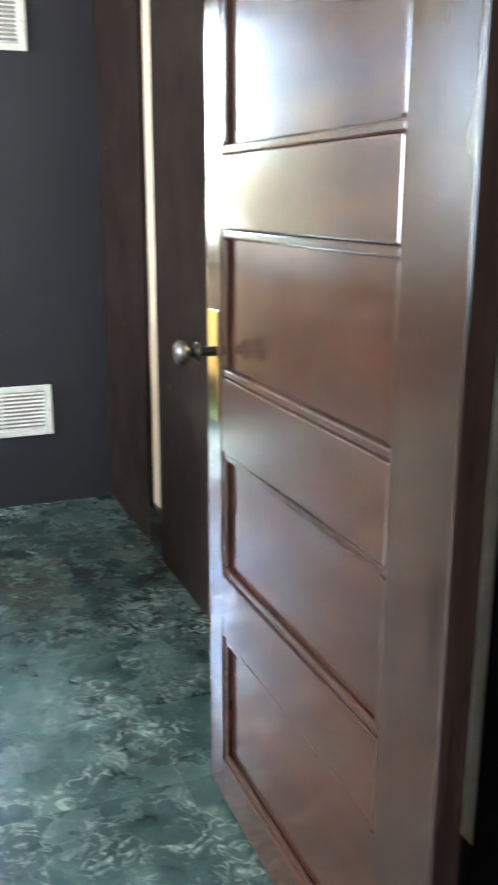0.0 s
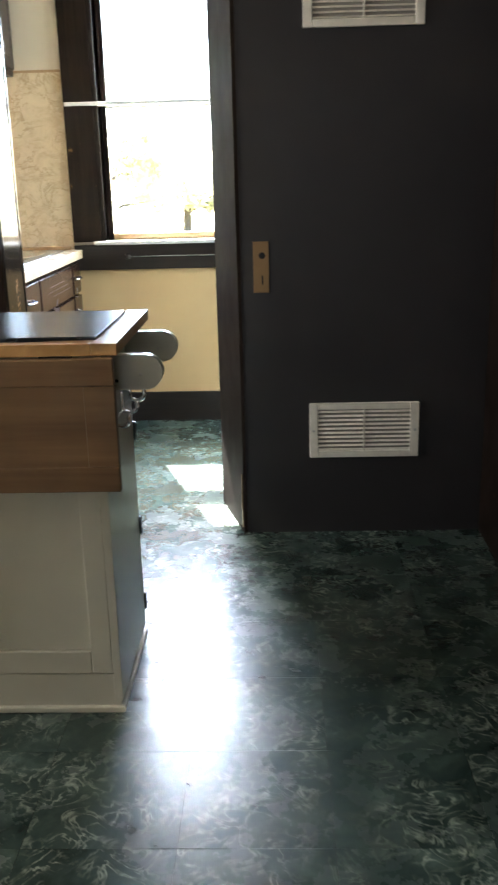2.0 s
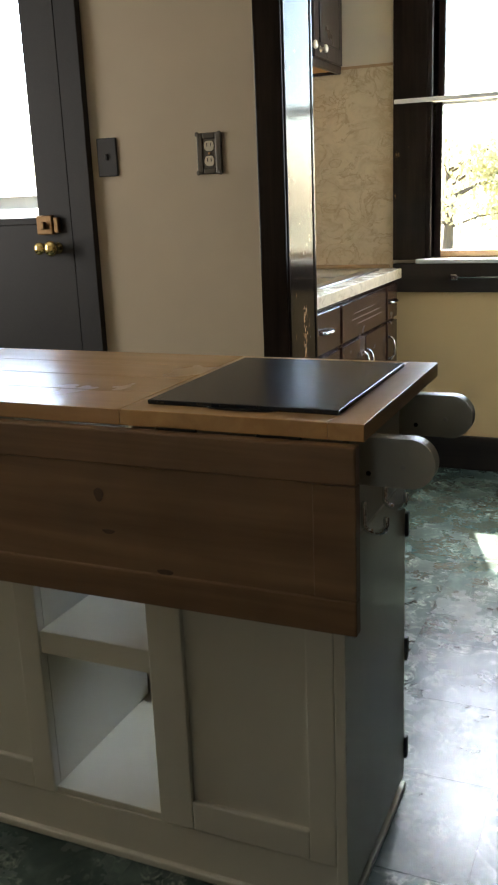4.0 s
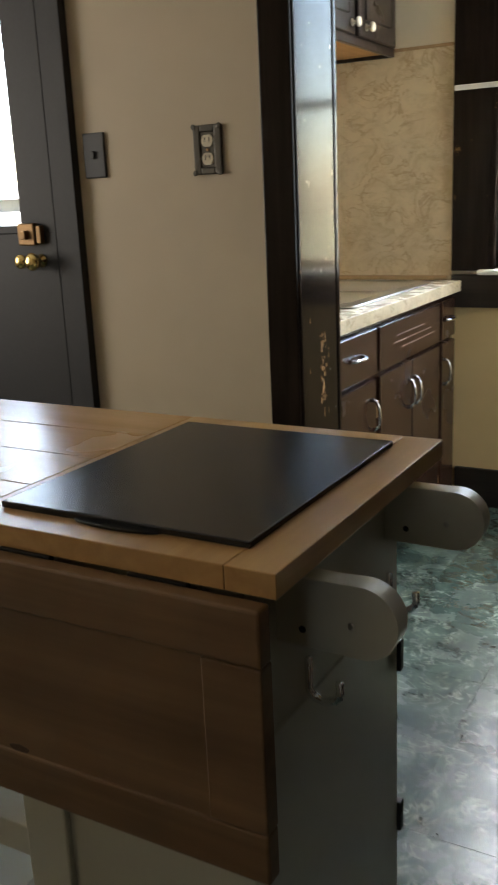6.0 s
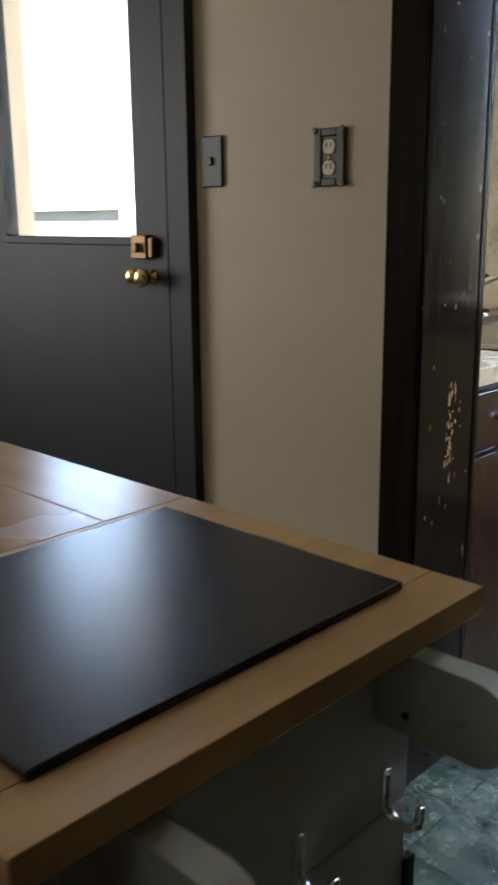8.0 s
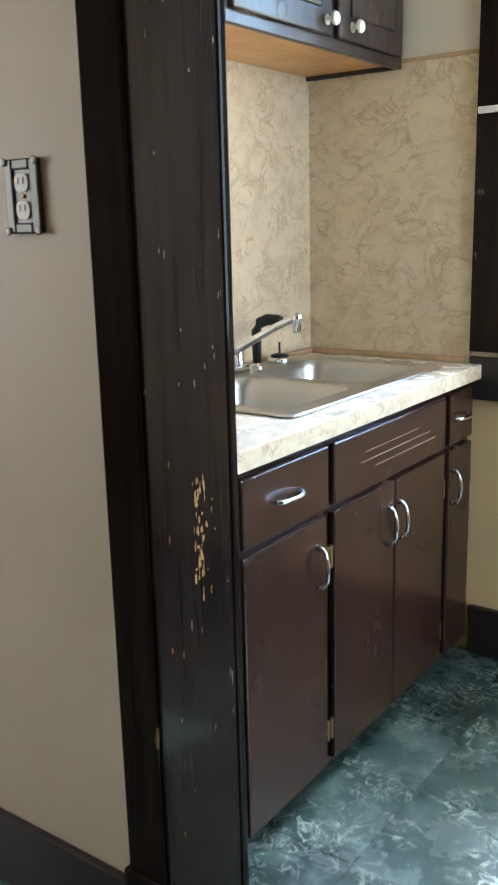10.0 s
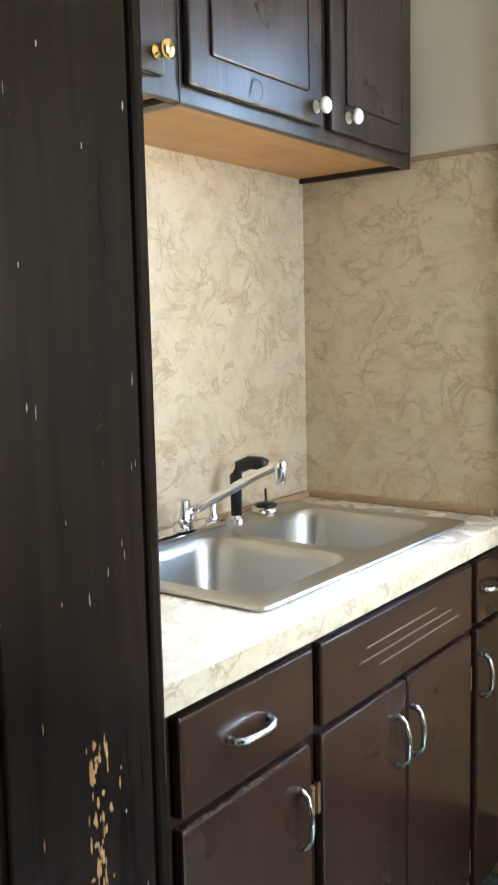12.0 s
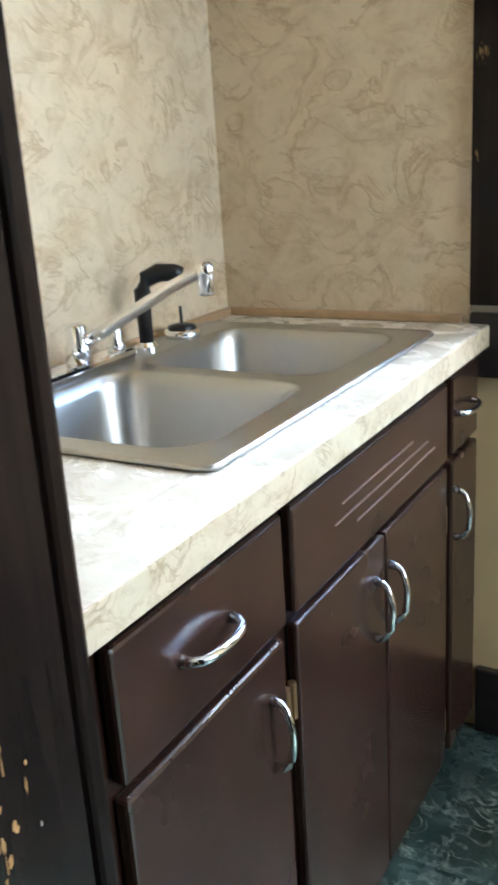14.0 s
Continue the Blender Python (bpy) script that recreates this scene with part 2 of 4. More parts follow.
# ---------- builders ----------
def box(bm, x0, x1, y0, y1, z0, z1, bevel=0.0, segs=2):
    vs = [bm.verts.new((x, y, z)) for x in (x0, x1) for y in (y0, y1) for z in (z0, z1)]
    fs = [bm.faces.new([vs[i] for i in f]) for f in ((0, 1, 3, 2), (4, 6, 7, 5), (0, 4, 5, 1), (2, 3, 7, 6), (0, 2, 6, 4), (1, 5, 7, 3))]
    if bevel:
        es = list({e for f in fs for e in f.edges})
        bmesh.ops.bevel(bm, geom=es, offset=bevel, segments=segs, affect="EDGES", profile=0.5)
    return bm


def prism(bm, pts, axis, a, b, bevel=0.0):
    """A straight solid: the outline pts in the two other axes, from a to b along axis."""
    def put(p, w):
        return {"x": (w, p[0], p[1]), "y": (p[0], w, p[1]), "z": (p[0], p[1], w)}[axis]
    lo = [bm.verts.new(put(p, a)) for p in pts]
    hi = [bm.verts.new(put(p, b)) for p in pts]
    caps = [bm.faces.new(lo), bm.faces.new(hi)]
    n = len(pts)
    for i in range(n):
        bm.faces.new((lo[i], lo[(i + 1) % n], hi[(i + 1) % n], hi[i]))
    if bevel:
        es = list({e for f in caps for e in f.edges})
        bmesh.ops.bevel(bm, geom=es, offset=bevel, segments=2, affect="EDGES", profile=0.5)
    bmesh.ops.recalc_face_normals(bm, faces=bm.faces[:])
    return bm


def tube(bm, pts, r, sides=10, flat=1.0):
    """A round bar along pts; r may be a list. flat squeezes it along z."""
    rings = []
    pts = [Vector(p) for p in pts]
    for i, p in enumerate(pts):
        d = (pts[min(i + 1, len(pts) - 1)] - pts[max(i - 1, 0)]).normalized()
        u = d.orthogonal().normalized() if abs(d.z) > 0.95 else d.cross(Vector((0, 0, 1))).normalized()
        w = d.cross(u)
        rr = r[i] if isinstance(r, (list, tuple)) else r
        rings.append([bm.verts.new(p + rr * (math.cos(2 * math.pi * k / sides) * u + flat * math.sin(2 * math.pi * k / sides) * w)) for k in range(sides)])
    for a, b in zip(rings, rings[1:]):
        for k in range(sides):
            bm.faces.new((a[k], a[(k + 1) % sides], b[(k + 1) % sides], b[k]))
    bm.faces.new(rings[0][::-1])
    bm.faces.new(rings[-1])
    return bm


def lathe(bm, profile, m=Matrix(), sides=20):
    """Turned about z: profile rows of radius and height."""
    rings = []
    for r, z in profile:
        rings.append([bm.verts.new(m @ Vector((max(r, 1e-4) * math.cos(2 * math.pi * k / sides), max(r, 1e-4) * math.sin(2 * math.pi * k / sides), z))) for k in range(sides)])
    for a, b in zip(rings, rings[1:]):
        for k in range(sides):
            bm.faces.new((a[k], a[(k + 1) % sides], b[(k + 1) % sides], b[k]))
    bm.faces.new(rings[0][::-1])
    bm.faces.new(rings[-1])
    return bm


def part(name, bm, material, parent=None, label="", smooth=False):
    me = bpy.data.meshes.new(name)
    bmesh.ops.recalc_face_normals(bm, faces=bm.faces[:])
    if smooth:
        for f in bm.faces:
            f.smooth = True
    bm.to_mesh(me)
    bm.free()
    me.materials.append(material)
    o = new(name, me)
    if parent is not None:
        o.parent = parent
        o.matrix_parent_inverse = Matrix.Translation(-parent.location) if parent.parent is None else Matrix()
    if label:
        o["label"] = label
    return o


def thing(name, at, label, category, group="", kind=""):
    e = new(name)
    e.empty_display_size = 0.05
    e.location = at
    return tagged(e, label, category, group, kind)


def B(*a, **k):
    return box(bmesh.new(), *a, **k)


def structure(name, bm, material, label, category="wall"):
    return tagged(part(name, bm, material), label, category, "", "structure")


def knob(bm, x, y, z, toward, r=0.016, length=0.03):
    """A turned knob that sticks out along toward."""
    m = Matrix.Translation((x, y, z)) @ Vector((0, 0, 1)).rotation_difference(Vector(toward)).to_matrix().to_4x4()
    return lathe(bm, [(r * 0.75, 0), (r * 0.75, length * 0.08), (r * 0.35, length * 0.2), (r * 0.35, length * 0.45), (r * 0.9, length * 0.6), (r, length * 0.78), (r * 0.75, length * 0.95), (r * 0.3, length)], m, 16)


# ---------- setting ----------
XR = 1.07          # right wall
YW = 1.32          # cream wall with the back door
YB = 1.513         # its far face
YE = 2.80          # end wall with the window
XS = -1.235        # wall behind the sink
XL = -3.4
YD = -1.66         # wall of the doorway walked through
CZ = 2.62
TILE = 0.307

structure("floor", B(XL - 0.1, XR + 0.9, -4.1, YE + 0.1, -0.12, -0.003), GROUT, "dark worn floor bed under the tiles", "floor")
structure("ceiling", B(XL - 0.1, XR + 0.9, -4.1, YE + 0.3, CZ, CZ + 0.1), CEIL, "plain off-white plaster ceiling", "ceiling")

# cream wall with the back door opening
DX0, DX1 = -2.24, -1.34
structure("wall_north_west", B(XL, DX0 - 0.02, YW, YB, 0, CZ), CREAM, "cream painted plaster wall beside the back door")
structure("wall_north", B(DX1 + 0.02, -0.625, YW, YB, 0, CZ), CREAM, "cream painted plaster wall with switch and outlet")
structure("wall_over_back_door", B(DX0 - 0.02, DX1 + 0.02, YW, YB, 2.06, CZ), CREAM, "cream painted plaster wall above the back door")
structure("wall_over_opening", B(-0.625, 0.20, YW, YB, 2.12, CZ), CREAM, "cream painted plaster wall above the wide opening")
structure("wall_west", B(XL - 0.1, XL, YD, YW + 0.2, 0, CZ), CREAM, "cream painted plaster wall")
structure("wall_east", B(XR, XR + 0.1, YD, 1.196, 0, CZ), CREAM, "cream painted plaster wall beside dark casings")
structure("wall_south", B(XL, -0.12, YD - 0.12, YD, 0, CZ), CREAM, "cream painted plaster wall beside the doorway")
structure("wall_south_east", B(0.90, XR + 0.8, YD - 0.12, YD, 0, CZ), CREAM, "cream painted plaster wall beside the doorway")
structure("wall_over_doorway", B(-0.12, 0.90, YD - 0.12, YD, 2.10, CZ), CREAM, "cream painted plaster wall above the doorway")
structure("wall_hall_west", B(-1.3, -1.2, -4.0, YD - 0.12, 0, CZ), CREAM, "cream painted hall wall")
structure("wall_hall_east", B(XR + 0.7, XR + 0.8, -4.0, YD - 0.12, 0, CZ), CREAM, "cream painted hall wall")
structure("wall_hall_south", B(-1.3, XR + 0.8, -4.1, -4.0, 0, CZ), CREAM, "cream painted hall wall")

# dark closet wall, with a jamb that leans away
structure("wall_closet", prism(bmesh.new(), [(0.218, 1.196), (XR + 0.1, 1.196), (XR + 0.1, YB), (0.125, YB)], "z", 0, CZ), BLACKWALL, "dark brown-black painted closet wall with two white vents")

# sink room
structure("wall_sink", B(XS - 0.1, XS, YB, YE, 0, CZ), PALE, "buttery cream wall behind the sink")
WX0, WX1, WZ0, WZ1 = -0.52, 0.22, 0.975, 2.16
structure("wall_end_west", B(XS - 0.1, WX0, YE, YE + 0.2, 0.905, CZ), PALE, "pale cream end wall of the sink room")
structure("wall_end_west_low", B(XS - 0.1, WX0, YE, YE + 0.2, 0, 0.905), YELLOW, "buttery yellow end wall beside the cabinets")
structure("wall_end_east", B(WX1, XR + 0.9, YE, YE + 0.2, 0, CZ), YELLOW, "buttery cream end wall of the sink room")
structure("wall_end_below_window", B(WX0, WX1, YE, YE + 0.2, 0, WZ0 - 0.03), YELLOW, "buttery yellow wall under the window")
structure("wall_end_over_window", B(WX0, WX1, YE, YE + 0.2, WZ1, CZ), YELLOW, "buttery cream wall above the window")
structure("wall_sink_room_east", B(XR + 0.8, XR + 0.9, YB - 0.4, YE, 0, CZ), PALE, "buttery cream wall of the sink room")
structure("wall_closet_back", B(XR + 0.1, XR + 0.9, YB - 0.1, YB, 0, CZ), PALE, "buttery cream wall of the sink room")


def trim(name, bm, label, material=None):
    return tagged(part(name, bm, material or TRIM), label, "trim", "", "structure")


# wide opening: casing, jamb and plinth of the post
trim("trim_post_casing", B(-0.696, -0.612, YW - 0.022, YW, 0.0, 2.24, 0.004), "dark stained door casing, scuffed and chipped")
trim("trim_post_jamb", B(-0.625, -0.606, YW - 0.016, YB - 0.001, 0.0, 2.12, 0.003), "dark stained jamb with paint chips showing orange wood")
trim("trim_post_casing_far", B(-0.696, -0.603, YB, YB + 0.022, 0.0, 2.24, 0.006), "dark stained door casing")
trim("trim_post_plinth", B(-0.703, -0.604, YW - 0.03, YW - 0.001, 0.0, 0.2, 0.004), "dark stained plinth block")
trim("trim_opening_head", B(-0.696, 0.22, YW - 0.022, YW, 2.12, 2.24, 0.004), "dark stained head casing", TRIM_H)
trim("trim_opening_head_jamb", B(-0.606, 0.20, YW - 0.01, YB, 2.10, 2.12, 0.003), "dark stained head jamb", TRIM_H)
trim("trim_closet_jamb", prism(bmesh.new(), [(0.206, 1.192), (0.218, 1.192), (0.125, YB + 0.01), (0.112, YB + 0.01)], "z", 0, 2.3), "dark brown jamb board of the closet wall", TRIM_DULL)
trim("baseboard_end", B(-0.66, XR + 0.8, YE - 0.022, YE, 0, 0.155, 0.004), "dark stained baseboard", TRIM_H)
trim("baseboard_north", B(-1.26, -0.703, YW - 0.02, YW, 0, 0.16, 0.004), "dark stained baseboard", TRIM_H)
trim("baseboard_north_west", B(XL, -2.37, YW - 0.02, YW, 0, 0.16, 0.004), "dark stained baseboard", TRIM_H)
trim("baseboard_west", B(XL, XL + 0.02, YD, YW - 0.02, 0, 0.16, 0.004), "dark stained baseboard")

# east wall: casings either side of a strip of paint
trim("trim_east_casing_far", B(XR - 0.022, XR, 0.63, 1.19, 0, 2.3, 0.004), "dark stained casing board in the corner", TRIM_WALL)
trim("trim_east_casing_near", B(XR - 0.03, XR, -0.60, 0.45, 0, 2.3, 0.004), "dark stained door casing", TRIM_WALL)
trim("baseboard_east", B(XR - 0.022, XR, 0.45, 0.63, 0, 0.15, 0.004), "dark stained baseboard")
trim("baseboard_east_near", B(XR - 0.022, XR, -1.27, -0.60, 0, 0.15, 0.004), "dark stained baseboard")
trim("trim_east_casing_door", B(XR - 0.022, XR, YD + 0.02, -1.27, 0, 2.3, 0.004), "dark stained casing board")
trim("trim_doorway_east", B(0.88, 0.8995, YD - 0.13, YD + 0.01, 0, 2.1, 0.003), "dark stained doorway jamb")
trim("trim_doorway_west", B(-0.12, -0.10, YD - 0.13, YD + 0.01, 0, 2.1, 0.003), "dark stained doorway jamb")
trim("trim_doorway_casing_east", B(0.90, 1.02, YD, YD + 0.02, 0, 2.2, 0.003), "dark stained doorway casing")
trim("trim_doorway_casing_west", B(-0.24, -0.12, YD, YD + 0.02, 0, 2.2, 0.003), "dark stained doorway casing")

# marbled laminate on the two sink walls
structure("wall_splash_sink", B(XS, XS + 0.006, YB, YE, 0.905, 1.745), SPLASH, "beige marbled laminate splash panel", "backsplash")
structure("wall_splash_end", B(XS + 0.006, -0.685, YE - 0.006, YE, 0.905, 1.745), SPLASH, "beige marbled laminate splash panel", "backsplash")
trim("trim_splash_top", B(XS + 0.008, -0.69, YE - 0.009, YE - 0.002, 1.745, 1.757, 0.002), "thin tan edge strip over the splash panel", LEDGE)

# window
win = thing("window_1", (0, YE, WZ0), "dark framed double-hung window, blown bright with daylight", "window", "", "structure")
part("casing_left", B(-0.685, WX0 - 0.02, YE - 0.022, YE, 0.94, 2.28, 0.004), TRIM, win)
part("casing_right", B(WX1 + 0.02, WX1 + 0.185, YE - 0.022, YE, 0.94, 2.28, 0.004), TRIM, win)
part("casing_top", B(WX0 - 0.02, WX1 + 0.02, YE - 0.022, YE, WZ1 + 0.02, 2.28, 0.004), TRIM_H, win)
part("jamb_left", B(WX0 - 0.02, WX0, YE - 0.02, YE + 0.2, WZ0 - 0.03, WZ1, 0.002), TRIM, win)
part("jamb_right", B(WX1, WX1 + 0.02, YE - 0.02, YE + 0.2, WZ0 - 0.03, WZ1, 0.002), TRIM, win)
part("window_apron", B(-0.685, WX1 + 0.185, YE - 0.02, YE, 0.80, 0.925, 0.004), TRIM_H, win)
part("window_sill", B(WX0 - 0.06, WX1 + 0.06, YE - 0.045, YE + 0.08, 0.925, 0.945, 0.006), WHITEWOOD, win, "pale worn sill edge")
for nm, y0, z0, z1 in (("lower_sash", YE + 0.05, 0.945, 1.61), ("upper_sash", YE + 0.09, 1.58, WZ1)):
    s = part(nm, B(WX0, WX0 + 0.03, y0, y0 + 0.035, z0, z1, 0.003), TRIM, win)
    part("sash_stile", B(WX1 - 0.03, WX1, y0, y0 + 0.035, z0, z1, 0.003), TRIM, s)
    part("sash_rail", B(WX0 + 0.03, WX1 - 0.03, y0, y0 + 0.035, z0, z0 + 0.032, 0.003), PINE if nm == "lower_sash" else TRIM_H, s)
    part("sash_rail", B(WX0 + 0.03, WX1 - 0.03, y0, y0 + 0.035, z1 - 0.032, z1, 0.003), WHITEWOOD if nm == "lower_sash" else TRIM_H, s)
    g = part("pane", B(WX0 + 0.03, WX1 - 0.03, y0 + 0.015, y0 + 0.019, z0 + 0.032, z1 - 0.032), GLASS, s)
    g.visible_shadow = False
# curtain rod across casing and sash, built as a square bar
part("window_rod", B(-0.68, WX1 - 0.001, YE - 0.03, YE + 0.045, 1.588, 1.606, 0.003), WHITEWOOD, win, "pale curtain rod across the window")

bar = thing("towel_bar", (-0.4, YE - 0.02, 0.865), "thin chrome towel bar on the window apron", "towel bar")
part("bracket", B(-0.425, -0.395, YE - 0.05, YE - 0.02, 0.853, 0.88, 0.004), CHROME, bar)
part("bracket", B(0.145, 0.175, YE - 0.05, YE - 0.02, 0.853, 0.88, 0.004), CHROME, bar)
part("rod", tube(bmesh.new(), [(-0.395, YE - 0.037, 0.866), (0.145, YE - 0.037, 0.866)], 0.004, 8), CHROME, bar)

# ---------- back door ----------
bd = thing("door_1", (DX0, YW + 0.05, 0), "black painted back door with a large glass pane and brass knobs", "door", "", "structure")
GX0, GX1, GZ0, GZ1 = -2.075, -1.462, 1.197, 1.93
DY0, DY1 = YW - 0.03, YW + 0.014
part("door_leaf", B(DX0, DX1, DY0, DY1, 0.012, GZ0 - 0.02, 0.0008), DOORPAINT, bd)
part("door_stile", B(DX0, GX0, DY0, DY1, GZ0 - 0.02, 2.04, 0.0008), DOORPAINT, bd)
part("door_stile", B(GX1, DX1, DY0, DY1, GZ0 - 0.02, 2.04, 0.0008), DOORPAINT, bd)
part("door_top_rail", B(GX0, GX1, DY0, DY1, GZ1, 2.04, 0.0008), DOORPAINT, bd)
pg = part("pane", B(GX0, GX1, DY0 + 0.02, DY0 + 0.024, GZ0 - 0.02, GZ1), GLASS, bd)
pg.visible_shadow = False
part("pane_sill", B(GX0, GX1, DY0 - 0.006, DY0 + 0.018, GZ0 - 0.022, GZ0, 0.003), DOORPAINT, bd)
bolt = part("deadbolt", B(-1.459, -1.399, DY0 - 0.022, DY0, 1.143, 1.203, 0.004), BRASS, bd, "small scratched brass rim lock box")
part("thumb_turn", B(-1.437, -1.421, DY0 - 0.036, DY0 - 0.022, 1.160, 1.184, 0.003), BRASS, bolt)
part("catch", B(-1.396, -1.380, DY0 - 0.018, DY0, 1.148, 1.196, 0.003), BRASS, bd)
part("door_knob", knob(bmesh.new(), -1.398, DY0, 1.100, (0, -1, 0), 0.025, 0.055), BRASS_BRIGHT, bd, "polished brass knob", True)
part("rose_plate", knob(bmesh.new(), -1.449, DY0, 1.100, (0, -1, 0), 0.021, 0.042), BRASS_BRIGHT, bd, "polished brass rose", True)
for x0, x1 in ((-2.37, DX0), (DX1, -1.262)):
    trim("trim_back_door", B(x0, x1, YW - 0.0285, YW, 0, 2.16, 0.0015), "black painted casing of the back door", DOORPAINT)
trim("trim_back_door_head", B(DX0, DX1, YW - 0.026, YW, 2.045, 2.16, 0.004), "black painted head casing of the back door", DOORPAINT)
catch = thing("door_latch_pin", (-2.355, YW - 0.03, 1.09), "small brass latch pin on the door casing", "latch")
part("pin", knob(bmesh.new(), -2.355, YW - 0.026, 1.09, (0, -1, 0), 0.011, 0.025), BRASS, catch)

# ---------- switch and outlet ----------
sw = thing("light_switch", (-1.2, YW, 1.37), "dark plate with a single switch on the cream wall", "switch")
part("plate", B(-1.238, -1.168, YW - 0.008, YW, 1.312, 1.426, 0.003), DARKPLATE, sw)
part("toggle", B(-1.209, -1.197, YW - 0.014, YW - 0.008, 1.360, 1.380, 0.003), BLACKPLASTIC, sw)
ou = thing("wall_outlet", (-0.85, YW, 1.36), "ornate dark pewter outlet plate with ivory sockets", "outlet")
rim = bmesh.new()
for a, b, c, d in ((-0.892, -0.872, 1.304, 1.42), (-0.832, -0.812, 1.304, 1.42), (-0.872, -0.832, 1.304, 1.321), (-0.872, -0.832, 1.403, 1.42)):
    box(rim, a, b, YW - 0.010, YW, c, d, 0.003)
part("plate", rim, PEWTER, ou)
part("plate_middle", B(-0.872, -0.832, YW - 0.006, YW, 1.321, 1.403), PEWTER, ou)
for z in (1.383, 1.341):
    soc = part("socket", prism(bmesh.new(), [(-0.852 + 0.016 * math.cos(a), z + 0.0165 * max(-0.85, min(0.85, math.sin(a)))) for a in [2 * math.pi * k / 20 for k in range(20)]], "y", YW - 0.0095, YW - 0.005), IVORY, ou)
    for dx in (-0.006, 0.006):
        part("slot", B(-0.853 + dx, -0.851 + dx, YW - 0.0103, YW - 0.009, z - 0.002, z + 0.008), BLACKPLASTIC, soc)
part("screw", knob(bmesh.new(), -0.852, YW - 0.006, 1.362, (0, -1, 0), 0.004, 0.003), BRASS, ou)
for cx, cz in ((-0.888, 1.416), (-0.816, 1.416), (-0.888, 1.308), (-0.816, 1.308)):
    part("corner_scroll", knob(bmesh.new(), cx, YW - 0.009, cz, (0, -1, 0), 0.007, 0.004), PEWTER, ou)

# ---------- closet vents and strike plate ----------
def vent(x0, x1, z0, z1, label):
    v = thing("wall_vent", ((x0 + x1) / 2, 1.196, z0), label, "vent", "closet wall vents")
    y = 1.196
    # grey backing: vent enamel coloured darker for the shade between slats
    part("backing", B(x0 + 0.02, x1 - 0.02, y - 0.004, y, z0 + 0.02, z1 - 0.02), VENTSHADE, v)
    fr = bmesh.new()
    for a, b, c, d in ((x0, x0 + 0.03, z0, z1), (x1 - 0.03, x1, z0, z1), (x0 + 0.03, x1 - 0.03, z0, z0 + 0.024), (x0 + 0.03, x1 - 0.03, z1 - 0.024, z1)):
        box(fr, a, b, y - 0.014, y, c, d, 0.003)
    part("frame", fr, VENTPAINT, v)
    n = 10
    for i in range(n):
        z = z0 + 0.03 + (z1 - z0 - 0.06) * i / (n - 1)
        sl = prism(bmesh.new(), [(y - 0.012, z - 0.004), (y - 0.0105, z - 0.005), (y - 0.005, z + 0.001), (y - 0.0065, z + 0.002)], "x", x0 + 0.028, x1 - 0.028)
        part("slat", sl, VENTPAINT, v)
    part("mullion", B((x0 + x1) / 2 - 0.003, (x0 + x1) / 2 + 0.003, y - 0.0135, y - 0.006, z0 + 0.02, z1 - 0.02), VENTPAINT, v)
    for x in (x0 + 0.014, x1 - 0.014):
        part("screw", knob(bmesh.new(), x, y - 0.014, (z0 + z1) / 2, (0, -1, 0), 0.005, 0.003), STEEL, v)

vent(0.444, 0.824, 0.285, 0.482, "white louvred vent low on the dark closet wall")
vent(0.43, 0.806, 1.677, 1.87, "white louvred vent high on the dark closet wall")
JD = Vector((0.112 - 0.206, YB + 0.01 - 1.192, 0)).normalized()
strike = thing("lock_plate", (0.295, 1.196, 0.96), "worn brass lock plate with keyhole on the dark wall", "lock plate")
jm = Matrix.Translation((0.206, 1.192, 0)) @ Matrix(((JD.y, JD.x, 0, 0), (-JD.x, JD.y, 0, 0), (0, 0, 1, 0), (0, 0, 0, 1)))
part("plate", B(0.260, 0.312, 1.192, 1.196, 0.866, 1.035, 0.001), BRASS, strike)
part("spindle_hole", knob(bmesh.new(), 0.290, 1.1925, 0.989, (0, -1, 0), 0.011, 0.002), IRON, strike)
part("keyhole", B(0.2875, 0.2925, 1.1905, 1.193, 0.894, 0.924, 0.0008), IRON, strike)
bm = B(-0.003, 0.0, 0.005, 0.016, 0.02, 0.22)
bm.transform(jm)
part("brass_edge_guard", bm, BRASS, strike)

# ---------- panelled door, standing open ----------
PX, PY0, PY1 = 0.793, -1.52, -0.735
pd = thing("panelled_door", (PX, PY0, 0), "varnished reddish-brown wooden panel door standing wide open", "door")
T = 0.042
part("stile", B(PX, PX + T, PY0, PY0 + 0.135, 0.015, 2.03, 0.003), MAHOGANY, pd)
part("stile", B(PX, PX + T, PY1 - 0.075, PY1, 0.015, 2.03, 0.003), MAHOGANY, pd)
RAILS = [(0.015, 0.105), (0.374, 0.50), (0.74, 0.875), (1.128, 1.248), (1.52, 1.63), (1.92, 2.03)]
for a, b in RAILS:
    part("rail", B(PX, PX + T, PY0 + 0.135, PY1 - 0.075, a, b, 0.003), MAHOGANY_H, pd)
for (a, b), (c, d) in zip(RAILS, RAILS[1:]):
    pan = part("panel", B(PX + 0.013, PX + T - 0.013, PY0 + 0.135, PY1 - 0.075, b, c), MAHOGANY_H, pd)
    mo = bmesh.new()
    w = 0.016
    for q in (((PY0 + 0.135, PY1 - 0.075, b, b + w)), ((PY0 + 0.135, PY1 - 0.075, c - w, c)), ((PY0 + 0.135, PY0 + 0.135 + w, b + w, c - w)), ((PY1 - 0.075 - w, PY1 - 0.075, b + w, c - w))):
        box(mo, PX + 0.003, PX + 0.013, q[0], q[1], q[2], q[3], 0.004)
    part("moulding", mo, MAHOGANY_H, pan)
